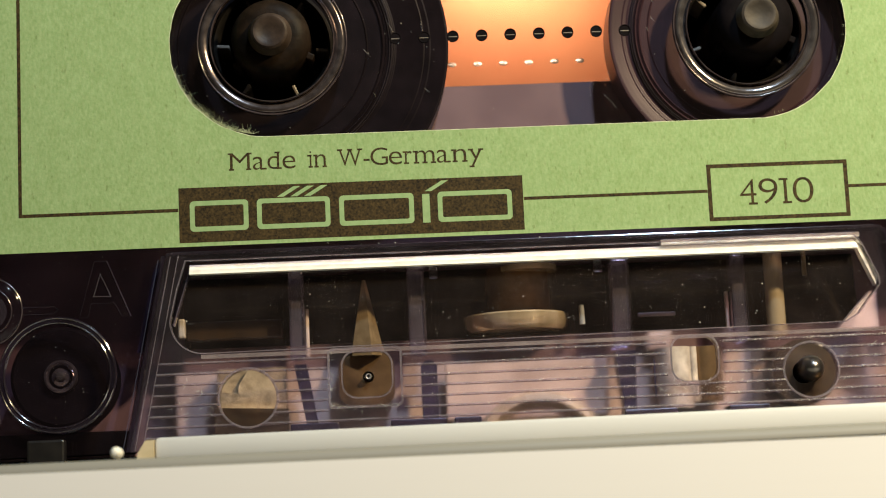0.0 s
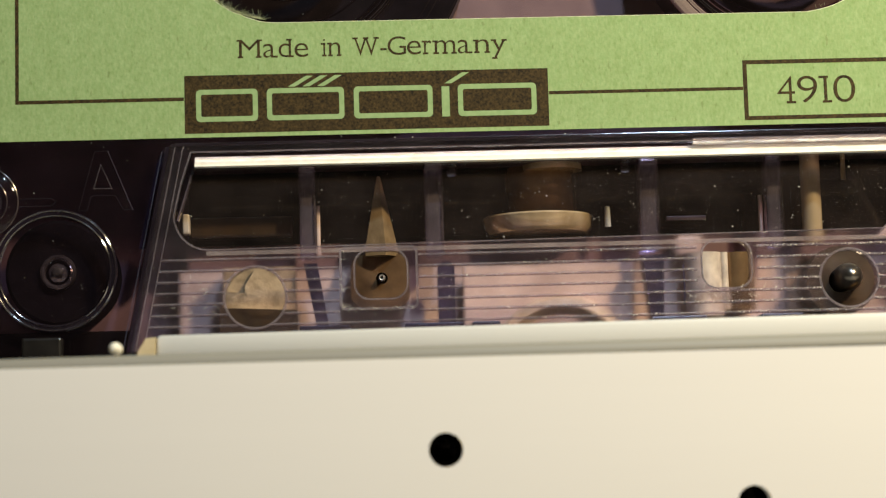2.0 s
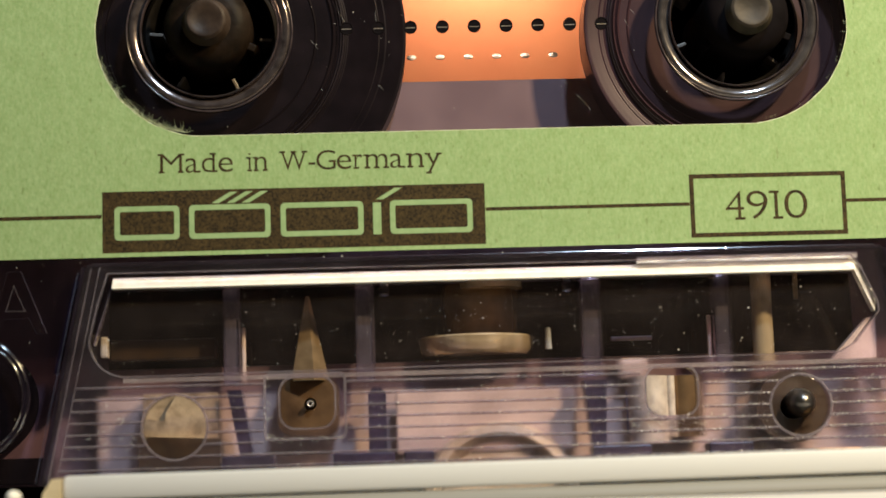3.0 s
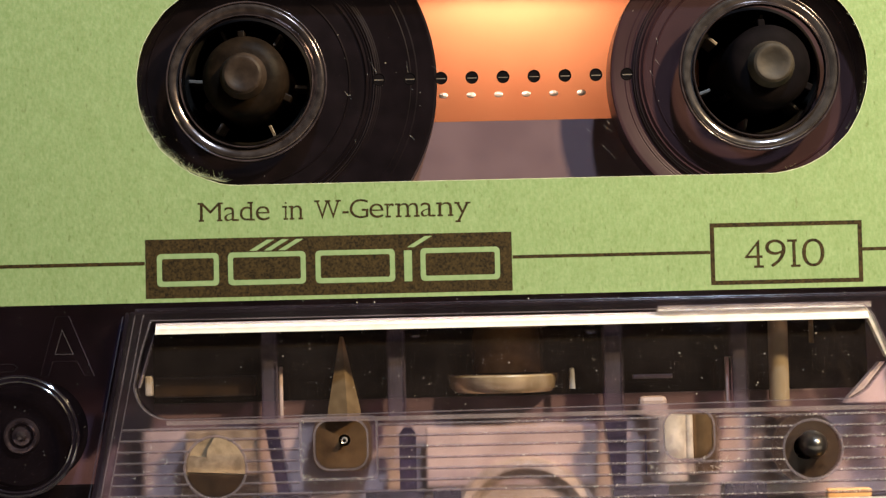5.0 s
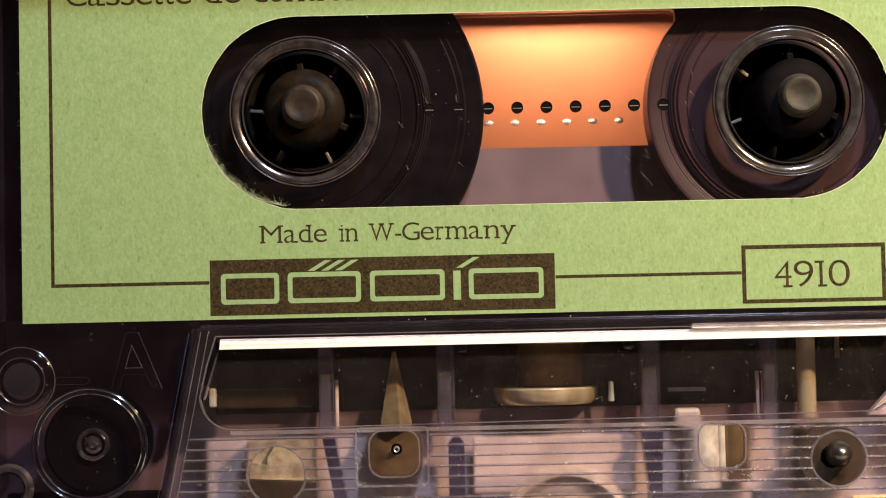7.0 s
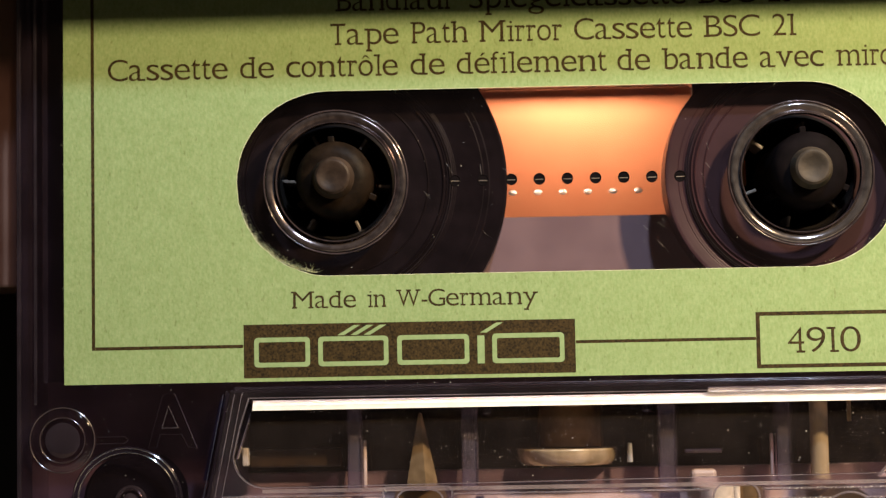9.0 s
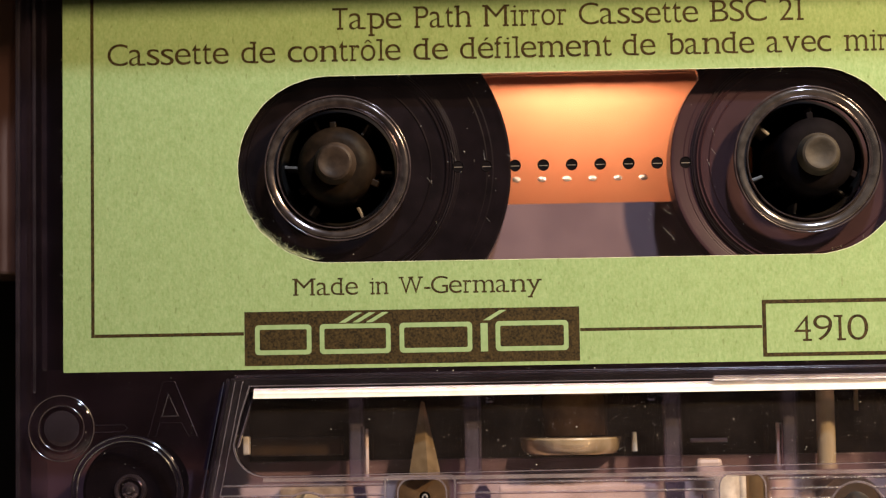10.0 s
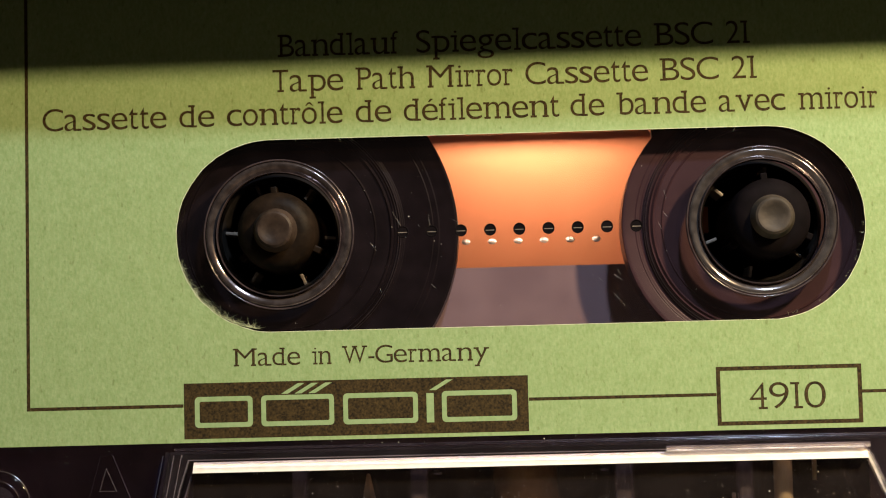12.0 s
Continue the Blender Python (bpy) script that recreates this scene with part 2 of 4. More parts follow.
def part(name, bm, material, parent=None, label="", smooth=False):
    o = BASE[parent.name] if parent else Vector((0, 0, 0))
    for v in bm.verts:
        v.co = v.co * MM + Vector((0, 0, LIFT)) - o
    bmesh.ops.recalc_face_normals(bm, faces=bm.faces[:])
    me = bpy.data.meshes.new(name)
    bm.to_mesh(me)
    bm.free()
    me.materials.append(material)
    for p in me.polygons:
        p.use_smooth = smooth
    if smooth:
        me.set_sharp_from_angle(angle=radians(35))
    ob = new(name, me)
    if parent:
        ob.parent = parent
        BASE[ob.name] = o
    if label:
        ob["label"] = label
    return ob


def circle(cx, cz, r, n=48):
    return [(cx + r * math.cos(2 * math.pi * i / n), cz + r * math.sin(2 * math.pi * i / n)) for i in range(n)]


def rounded(x0, z0, x1, z1, r, n=6):
    pts = []
    for cx, cz, a in ((x1 - r, z1 - r, 0), (x0 + r, z1 - r, 90), (x0 + r, z0 + r, 180), (x1 - r, z0 + r, 270)):
        pts += [(cx + r * math.cos(radians(a + 90 * i / n)), cz + r * math.sin(radians(a + 90 * i / n))) for i in range(n + 1)]
    return pts


def plate(outline, holes, y0, y1, bm=None):
    """A sheet in the upright plane with real holes through it, from depth y0 to y1."""
    bm = bm or bmesh.new()
    edges = []
    for loop in (outline, *holes):
        vs = [bm.verts.new((x, y0, z)) for x, z in loop]
        edges += [bm.edges.new((vs[i], vs[(i + 1) % len(vs)])) for i in range(len(vs))]
    got = bmesh.ops.triangle_fill(bm, use_beauty=True, use_dissolve=False, edges=edges)
    faces = [g for g in got["geom"] if isinstance(g, bmesh.types.BMFace)]
    ex = bmesh.ops.extrude_face_region(bm, geom=faces)
    bmesh.ops.translate(bm, vec=(0, y1 - y0, 0), verts=[g for g in ex["geom"] if isinstance(g, bmesh.types.BMVert)])
    return bm


def box(x0, x1, y0, y1, z0, z1, bevel=0.0, bm=None):
    bm = bm or bmesh.new()
    vs = bmesh.ops.create_cube(bm, size=1)["verts"]
    for v in vs:
        v.co = Vector(((x0 + x1) / 2 + v.co.x * (x1 - x0), (y0 + y1) / 2 + v.co.y * (y1 - y0), (z0 + z1) / 2 + v.co.z * (z1 - z0)))
    if bevel:
        es = list({e for v in vs for e in v.link_edges})
        bmesh.ops.bevel(bm, geom=es, offset=bevel, segments=2, affect="EDGES", profile=0.5)
    return bm


def lathe(profile, cx, cz, n=64, axis="y", bm=None, cy=0.0):
    """Turns (radius, along) pairs about an axis through (cx, cz), or (cx, cy) for an upright axis."""
    bm = bm or bmesh.new()
    rings = []
    for r, a in profile:
        ring = []
        for i in range(n):
            t = 2 * math.pi * i / n
            c, s = r * math.cos(t), r * math.sin(t)
            ring.append(bm.verts.new((cx + c, a, cz + s) if axis == "y" else (cx + c, cy + s, a)))
        rings.append(ring)
    for p, q in zip(rings, rings[1:]):
        for i in range(n):
            bm.faces.new((p[i], p[(i + 1) % n], q[(i + 1) % n], q[i]))
    for ring, (r, _) in ((rings[0], profile[0]), (rings[-1], profile[-1])):
        if r > 1e-6 and profile[0] != profile[-1]:
            bm.faces.new(ring)
    if profile[0] == profile[-1]:
        bmesh.ops.remove_doubles(bm, verts=bm.verts[:], dist=1e-5)
    return bm


GLYPHS = {}
# letters with slab serifs: width as a share of the capital height, then stems that carry a slab: (share of the width, level);
# b base, t top, x height of small letters, d tail
SLABS = {"M": (1.28, (0.10, "b"), (0.90, "b"), (0.06, "t"), (0.94, "t")), "a": (0.77, (0.93, "b")), "d": (0.80, (0.80, "t"), (0.92, "b")), "i": (0.36, (0.5, "b"), (0.3, "x")),
         "n": (0.86, (0.16, "b"), (0.84, "b"), (0.10, "x")), "r": (0.52, (0.26, "b"), (0.16, "x")), "m": (1.26, (0.10, "b"), (0.5, "b"), (0.90, "b"), (0.06, "x")),
         "W": (1.42, (0.08, "t"), (0.92, "t"), (0.5, "t")), "y": (0.84, (0.14, "x"), (0.86, "x"), (0.2, "d")), "T": (0.86, (0.5, "b")), "p": (0.82, (0.16, "d"), (0.08, "x")),
         "P": (0.82, (0.17, "b"), (0.10, "t")), "h": (0.86, (0.10, "t"), (0.16, "b"), (0.84, "b")), "B": (0.86, (0.10, "b"), (0.10, "t")), "b": (0.80, (0.08, "t")),
         "l": (0.36, (0.3, "t"), (0.5, "b")), "f": (0.50, (0.40, "b")), "u": (0.86, (0.10, "x"), (0.78, "x"), (0.92, "b")), "v": (0.82, (0.14, "x"), (0.86, "x")),
         "1": (0.46, (0.60, "b"), (0.38, "t")), "4": (0.68, (0.74, "b")), "9": (0.66,), "0": (0.72,), "2": (0.62,), "C": (1.0,), "S": (0.68,), "G": (1.04,), "s": (0.64,), "e": (0.78,), "é": (0.78,),
         "t": (0.46,), "c": (0.74,), "o": (0.74,), "ô": (0.74,), "-": (0.36,), "g": (0.80,)}
X_HEIGHT = 0.74  # of small letters, as a share of the capital height


def glyph(ch, weight):
    """One letter as flat faces, in units of its capital height, with its left edge at 0, and its width."""
    if (ch, weight) not in GLYPHS:
        loops = {}
        for c in ("H", "x", ch):
            cu = bpy.data.curves.new("glyph", "FONT")
            cu.body, cu.size, cu.offset, cu.resolution_u = c, 1.0, weight, 6
            tmp = bpy.data.objects.new("glyph", cu)
            scene.collection.objects.link(tmp)
            bpy.context.view_layer.update()
            me = bpy.data.meshes.new_from_object(tmp.evaluated_get(bpy.context.evaluated_depsgraph_get()))
            bpy.data.objects.remove(tmp)
            loops[c] = [(v.co.x, v.co.y) for v in me.vertices], [tuple(p.vertices) for p in me.polygons]
            bpy.data.meshes.remove(me)
        cap, xh = (max(p[1] for p in loops[c][0]) for c in "Hx")
        raw, faces = loops[ch]
        x0, x1 = min(p[0] for p in raw), max(p[0] for p in raw)
        width, slabs = SLABS[ch][0], SLABS[ch][1:]

        def lift(z):
            if ch.isupper() or ch.isdigit() or ch == "-" or z <= 0:
                return z / cap
            if ch == "t" and z > xh:
                return X_HEIGHT + (z - xh) / (max(p[1] for p in raw) - xh) * (0.97 - X_HEIGHT)
            return z / xh * X_HEIGHT if z < xh else X_HEIGHT + (z - xh) / (cap - xh) * (1 - X_HEIGHT)

        inset = 0.05 if slabs else 0.0
        if ch in "il1":  # bare stems keep their own weight
            inset = (width - (x1 - x0) / cap) / 2
        pts = [(inset + (x - x0) / (x1 - x0) * (width - 2 * inset), lift(z)) for x, z in raw]
        thick = 0.105 + 1.6 * weight
        level = {"b": 0.0, "t": max(p[1] for p in pts) - thick, "x": X_HEIGHT - thick, "d": min(p[1] for p in pts)}
        for share, where in slabs:
            c, z, h = share * width, level[where], 0.155
            n = len(pts)
            pts += [(c - h, z), (c + h, z), (c + h, z + thick), (c - h, z + thick)]
            faces.append((n, n + 1, n + 2, n + 3))
        left = min(p[0] for p in pts)
        GLYPHS[ch, weight] = [(x - left, z) for x, z in pts], faces, max(p[0] for p in pts) - left
    return GLYPHS[ch, weight]


def lettering(name, text, x0, x1, base_z, cap_h, material, parent, weight=0.0):
    """One printed word, set to run from x0 to x1 with the given capital height."""
    gap = 0.055
    total = sum(glyph(c, weight)[2] for c in text) + gap * (len(text) - 1)
    sx, x = (x1 - x0) / total, 0.0
    bm = bmesh.new()
    for k, c in enumerate(text):
        pts, faces, w = glyph(c, weight)
        vs = [bm.verts.new((x0 + (x + px) * sx, Y_INK - 0.002 * (k % 2), base_z + pz * cap_h)) for px, pz in pts]
        for f in faces:
            try:
                bm.faces.new([vs[j] for j in f])
            except ValueError:
                pass
        for j in range(len(pts) - 4 * (len(SLABS[c]) - 1), len(pts)):
            vs[j].co.y -= 0.004
        x += w + gap
    return part(name, bm, material, parent)


# ---------- the table and the deck ----------
tagged(part("tabletop", box(-180, 180, -260, 130, -118, -100, 1.5), M_TABLE), "dark brown wooden tabletop under the tape deck", "table", kind="structure")

deck = thing("tape_deck", "tape deck with satin aluminium front and open black cassette well", "tape deck", (0, 60, -100))
# lower front panel with a drilled row; its rounded top edge is painted grey for its dark reflection; a pale lip stands
# behind it
PANEL_Y = -22.0
SCREWS = [(-10.1, -44.45), (11.3, -48.7), (-8.9, -49.25)]
part("front_panel", plate(rounded(-110, -99.8, 110, -38.02, 0.3), [circle(x, z, 1.2, 32) for x, z in SCREWS], PANEL_Y, PANEL_Y + 1.2), M_ALU, deck, "satin aluminium panel with drilled screw holes")
bm = bmesh.new()
EDGE = [(PANEL_Y + 0.02, -38.0)] + [(PANEL_Y + 0.85 - 0.83 * math.cos(radians(a)), -38.0 + 0.88 * math.sin(radians(a))) for a in (15, 30, 45, 60, 75, 90)] + [(-4.2, -37.12), (-4.2, -38.0)]
ends = [[bm.verts.new((x, y, z + 0.004 * x)) for y, z in EDGE] for x in (-61.5, 61.5)]
for i in range(len(EDGE)):
    j = (i + 1) % len(EDGE)
    bm.faces.new((ends[0][i], ends[0][j], ends[1][j], ends[1][i]))
for e in ends:
    bm.faces.new(e)
part("panel_edge", bm, M_EDGE, deck, "rounded top edge, painted grey for its dark reflection", True)
lip = box(-31.2, 61.5, -12.6, -4.2, -36.95, -35.18, 0.35)
for v in lip.verts:
    v.co.z += 0.0048 * v.co.x
part("panel_lip", lip, M_LIPPAINT, deck, "pale rounded metal lip", True)
part("lip_end", plate([(-31.22, -35.5), (-31.22, -37.0), (-32.6, -37.05), (-32.5, -36.5), (-31.9, -35.55)], [], -12.9, -5.0), M_LIPEND, deck, "yellowed lip end")
# white colour carries the bright highlight of the metal stop
part("lip_stop", lathe([(0.0, -21.3), (0.2, -21.25), (0.36, -21.0), (0.46, -20.4), (0.44, -19.6), (0.0, -19.5)], -33.1, -36.72, 20), M_WHITE, deck, "small metal stop with its highlight painted white", True)
part("grey_tab", box(-43.2, -40.0, -2.4, -1.2, -37.0, -34.6, 0.2), M_DARK, deck, "small dark tab")
for x, z in ((-9.5, -44.5), (14.0, -49.0), (-8.0, -49.4)):
    part("panel_screw", lathe([(0.0, -5.2), (0.25, -5.1), (0.9, -3.2), (1.3, -3.0), (1.3, -2.0), (0.0, -2.0)], x, z, 8), M_STEEL, deck)
part("base_box", box(-110, 110, -2.5, 70, -99.8, -38.1), M_WELL, deck)
part("well_back", plate(rounded(-61.8, -37.4, 61.8, 39.8, 0.5), [circle(-21.65, 0, 4.8), circle(20.9, 0, 4.8), rounded(-13, -2.7, 14.6, 11.0, 0.3)], 16, 18), M_WELL, deck)
part("side_wall", box(-110, -62, -6, 70, -37.3, 40), M_WELL, deck)
part("side_wall", box(62, 110, -6, 70, -37.3, 40), M_WELL, deck)
# brown block covers only the lit upper part of the side wall
part("lit_wall_strip", box(-61.8, -52.0, 4, 15.8, -9, 30, 0.3), M_BROWN, deck, "brown side wall strip, built only where it is lit")
part("top_rail", box(-110, 110, -15, 70, 40.2, 52, 1), M_WELL, deck)
part("top_hood", box(-61.5, 61.5, -15, -11.5, 24.95, 39.8, 0.15), M_WELL, deck, "black overhanging hood")
part("well_ceiling", box(-61.5, 61.5, -11.4, 15.8, 31, 34), M_WELL, deck)
part("rear_cover", box(-61.8, 61.8, 66, 70, -37.4, 40), M_WELL, deck)
part("lamp_diffuser", box(-15, 16, 18.3, 19.3, -12, 20), M_AMBER, deck, "lit amber lamp diffuser")


def spindle(x, body, top, finish):
    s = part("drive_spindle", lathe([(0.0, -1.8), (2.2, -1.78), (2.9, -1.55), (3.35, -1.0), (3.5, -0.4), (3.65, 14.0), (4.4, 14.2), (4.4, 20), (0.0, 20)], x, 0.1), body, deck, finish, True)
    part("spindle_cap", lathe([(0.0, -2.82), (0.95, -2.84), (1.15, -2.95), (1.4, -2.95), (1.6, -2.8), (1.78, -2.2), (1.95, -1.76)], x, 0.1), top, s, "worn grey spindle cap", True)
    for k in range(3):
        a = radians(25 + 120 * k)
        bm = box(3.3, 4.1, 0.2, 13, -0.3, 0.3, 0.1)
        bmesh.ops.rotate(bm, cent=(0, 0, 0), matrix=Matrix.Rotation(a, 3, "Y"), verts=bm.verts[:])
        bmesh.ops.translate(bm, vec=(x, 0, 0.1), verts=bm.verts[:])
        part("spindle_rib", bm, body, s)


spindle(-21.65, M_SPINDLE, M_CAP, "worn dark brown drive spindle")
# unseen tubes added to keep the bulb's light out of the hub openings
for hx in (-21.65, 20.9):
    part("bulb_light_baffle", lathe([(4.85, 8.9), (5.55, 8.9), (5.55, 15.9), (4.85, 15.9), (4.85, 8.9)], hx, 0), M_WELL, deck, "", True)
spindle(21.6, M_BLACK, M_CAPTAN, "black drive spindle")

# ---------- the cassette ----------
cassette = thing("cassette", "smoky clear tape path mirror cassette with green paper label", "cassette", (0, 4, -36))
TRAP = [(-31.2, -19.2), (31.2, -19.2), (34.6, -35.9), (-34.6, -35.9)]
body = [(-51.0, -33.5), (-48.6, -35.9), (-34.9, -35.9), (-31.45, -18.95), (31.45, -18.95), (34.9, -35.9), (48.0, -35.9), (50.2, -33.5), (50.2, 26.0), (48.6, 27.9), (-49.2, 27.9), (-51.0, 26.0)]
HUBS = (-21.65, 20.9)
ROLLER = (-40.9, -29.0)
STADIUM = []
for cx, a0 in ((21.3, -90), (-22.3, 90)):
    STADIUM += [(cx + 9.0 * math.cos(radians(a0 + 180 * i / 24)), 9.0 * math.sin(radians(a0 + 180 * i / 24))) for i in range(25)]
part("front_shell", plate(body, [STADIUM], 0.0, 1.1), M_SHELL, cassette, "smoky clear front shell half")
part("window_pane", plate([(x * 0.9993, z * 0.998) for x, z in STADIUM], [circle(x, 0, 5.65) for x in HUBS], 0.05, 1.0), M_WINDOW, cassette, "scratched clear window pane")
part("back_shell", plate([(-51.0, -35.9), (51.0, -35.9), (51.0, 27.9), (-51.0, 27.9)], [circle(x, 0, 5.7) for x in HUBS] + [rounded(-11.5, -8.6, 12.2, 9.6, 0.6)], 7.6, 8.7), M_BSHELL, cassette, "smoky rear shell half")
part("side_wall", box(-51.0, -49.9, 1.15, 7.55, -33.0, 26.0, 0.15), M_LIP, cassette)
part("inner_wall", box(-48.9, -48.4, 1.15, 7.55, -18.0, 26.0, 0.1), M_LIP, cassette)
part("side_wall", box(49.9, 51.0, 1.15, 7.55, -33.0, 26.0, 0.15), M_LIP, cassette)
part("top_wall", box(-49.8, 49.8, 1.15, 7.55, 26.6, 27.8), M_SHELL, cassette)
part("edge_bead", box(-50.95, -50.6, -0.22, -0.01, -33.4, 26.0, 0.08), M_LIP, cassette)
part("edge_bead", box(-49.4, -49.1, -0.16, -0.01, -20.0, 26.0, 0.06), M_LIP, cassette)

# paper label, its window slightly ragged
WIN = []
for cx, a0 in ((21.3, -90), (-22.3, 90)):
    for i in range(49):
        a = radians(a0 + 180 * i / 48)
        r = 8.49 + 0.05 * noise.noise((cx, 9 * math.cos(a), 9 * math.sin(a)))
        if a0 == 90 and 20 < i < 45:
            r += 0.07 * noise.noise((3, 30 * math.cos(a), 30 * math.sin(a))) - 0.06
        WIN.append((cx + 0.1 + r * math.cos(a), -0.2 + r * math.sin(a)))
label = part("label", plate([(-46.6, -18.25), (46.6, -18.25), (46.6, 24.5), (-46.6, 24.5)], [WIN], -0.14, -0.004), M_PAPER, cassette, "green paper label printed in dark brown")
Y_INK = -0.148
part("cut_edge", plate([(x * 1.0015, z * 1.0055) for x, z in WIN], [[(x * 0.9999, z * 0.9995) for x, z in WIN]], -0.147, -0.143), M_FIBRE, label, "pale cut paper edge")


def ink_bar(name, x0, x1, z0, z1, mat=None, y=Y_INK):
    bm = bmesh.new()
    bm.faces.new([bm.verts.new(p) for p in ((x0, y, z0), (x1, y, z0), (x1, y, z1), (x0, y, z1))])
    return part(name, bm, mat or M_INK, label)


def ink_ring(name, outer, inner, mat=None, y=Y_INK):
    return part(name, plate(outer, [inner], y, y + 0.004), mat or M_INK, label)


def rect(x0, z0, x1, z1):
    return [(x0, z0), (x1, z0), (x1, z1), (x0, z1)]


ink_bar("printed_line", -44.05, -43.75, -15.15, 22.5)
ink_bar("printed_line", -43.74, -30.2, -15.15, -14.85)
ink_bar("printed_line", 0.1, 16.4, -15.28, -15.0)
ink_bar("printed_line", 29.0, 44, -15.28, -15.0)
ink_ring("printed_frame", rect(16.42, -17.85, 29.0, -12.75), rect(16.78, -17.5, 28.64, -13.1))
ink_bar("logo_block", -30.15, 0.05, -17.92, -13.05)
# the maker's mark as plain outlined shapes
for x0, x1 in ((-29.2, -24.1), (-23.35, -16.95), (-16.15, -9.6), (-7.5, -0.95)):
    ink_ring("logo_shape", rounded(x0, -16.95, x1, -14.25, 0.35, 4), rounded(x0 + 0.42, -16.53, x1 - 0.42, -14.67, 0.15, 4), M_LOGO, Y_INK - 0.008)
ink_bar("logo_shape", -8.85, -8.2, -16.95, -14.4, M_LOGO, Y_INK - 0.008)
for x0 in (-21.6, -20.4, -19.2, -8.6):
    bm = bmesh.new()
    bm.faces.new([bm.verts.new((x0 + dx, Y_INK - 0.006, z)) for dx, z in ((0, -14.15), (0.6, -14.15), (2.1, -13.25), (1.5, -13.25))])
    part("logo_stroke", bm, M_LOGO, label)
for words, base, cap in (((("Made", -25.77, -19.84), ("in", -18.79, -17.1), ("W-Germany", -16.16, -3.26)), -11.65, 1.55),
                         ((("Tape", -21.85, -15.55), ("Path", -14.45, -9.18), ("Mirror", -8.17, -0.51), ("Cassette", 0.59, 11.41), ("BSC", 12.45, 17.62), ("21", 18.76, 20.95)), 12.55, 2.0),
                         ((("Cassette", -42.47, -31.38), ("de", -30.22, -27.09), ("contrôle", -25.98, -15.67), ("de", -14.51, -11.35), ("défilement", -10.25, 3.49), ("de", 4.49, 7.48), ("bande", 8.57, 16.42), ("avec", 17.51, 23.35), ("miroir", 24.49, 31.4), ("BSC", 32.7, 37.9), ("21", 39.0, 41.2)), 9.62, 2.0),
                         ((("Bandlauf", -21.34, -10.61), ("Spiegelcassette", -9.0, 10.91), ("BSC", 12.05, 17.23), ("21", 18.37, 20.45)), 15.7, 2.0),
                         ((("4910", 19.25, 25.85),), -16.5, 2.28)):
    for word, x0, x1 in words:
        lettering("printed_word", word, x0, x1, base, cap, M_INK, label, -0.013 if word == "4910" else -0.007)


def hairs(name, roots, material, parent, thick=0.016, label=""):
    """Many fine bent hairs in one mesh; roots are (point, way, length)."""
    bm = bmesh.new()
    for p, w, ln in roots:
        side = Vector((w.z, 0, -w.x)) * thick
        bend = Vector((random.uniform(-1, 1), random.uniform(-0.6, 0.1), random.uniform(-1, 1))) * ln * 0.45
        q = [p, p + w * ln * 0.5 + bend * 0.4, p + w * ln + bend]
        rows = [[bm.verts.new(c + d * f) for d in (side, Vector((0, -thick, 0)), -side)] for c, f in zip(q, (1, 0.8, 0.25))]
        for r0, r1 in zip(rows, rows[1:]):
            for i in range(3):
                bm.faces.new((r0[i], r0[(i + 1) % 3], r1[(i + 1) % 3], r1[i]))
    return tagged(part(name, bm, material, parent, label), kind="stuff")


roots = []
for k in range(580):
    a = radians(random.uniform(196, 262) if k < 500 else random.uniform(130, 200))
    c = Vector((-22.3 + 8.5 * math.cos(a), -0.08, 8.5 * math.sin(a)))
    lean = random.uniform(-2.2, 2.2)
    w = Vector((-math.cos(a) - lean * math.sin(a), random.uniform(-0.5, 0.0), -math.sin(a) + lean * math.cos(a))).normalized()
    roots.append((c, w, random.choice((0.2, 0.3, 0.4, 0.75)) * random.uniform(0.6, 1.1) if k < 500 else random.uniform(0.08, 0.25)))
for k in range(90):
    x = random.uniform(-20, 21)
    roots.append((Vector((x, -0.08, 8.47)), Vector((random.uniform(-0.7, 0.7), random.uniform(-0.3, 0), -1)).normalized(), random.uniform(0.08, 0.5 if random.random() < 0.2 else 0.25)))
for k in range(40):
    a = radians(random.uniform(-80, 80))
    roots.append((Vector((21.3 + 8.5 * math.cos(a), -0.08, 8.5 * math.sin(a))), Vector((-math.cos(a), -0.2, -math.sin(a) + random.uniform(-0.8, 0.8))).normalized(), random.uniform(0.08, 0.3)))
for k in range(26):
    roots.append((Vector((-46.55, -0.08, random.uniform(-18, 15))), Vector((-1, -0.2, random.uniform(-1, 1))).normalized(), random.uniform(0.08, 0.4)))
hairs("paper_fringe", roots, M_FIBRE, label, 0.010, "torn pale paper fibres")

# raised, ribbed head section with its long opening
CUT = [(-29.5, -19.75), (-30.3, -22.2), *[(-28.1 - 2.85 * math.cos(radians(9 * i)), -24.9 - 2.85 * math.sin(radians(9 * i))) for i in range(11)], (27.4, -27.3), (28.6, -26.6), (30.6, -24.2), (30.55, -23.4), (29.3, -20.6), (28.6, -19.75)]
SQ_L, SQ_R = (-16.35, -32.05, -12.2, -28.2), (12.05, -31.9, 16.0, -28.1)
trap_holes = [CUT, circle(-24.5, -31.75, 2.42, 32), rounded(*SQ_L, 1.2), rounded(*SQ_R, 1.2), circle(24.1, -31.4, 2.3, 32)]
trap = part("head_section", plate(TRAP, trap_holes, -1.65, -0.75), M_TRAP, cassette, "ribbed clear plastic head section")
trap.visible_shadow = False
part("opening_rim", plate([(x * 1.0035, -23.75 + (z + 23.75) * 1.02) for x, z in CUT], [[(x * 0.9995, -23.75 + (z + 23.75) * 0.998) for x, z in CUT]], -1.72, -1.655), M_RIB, trap)
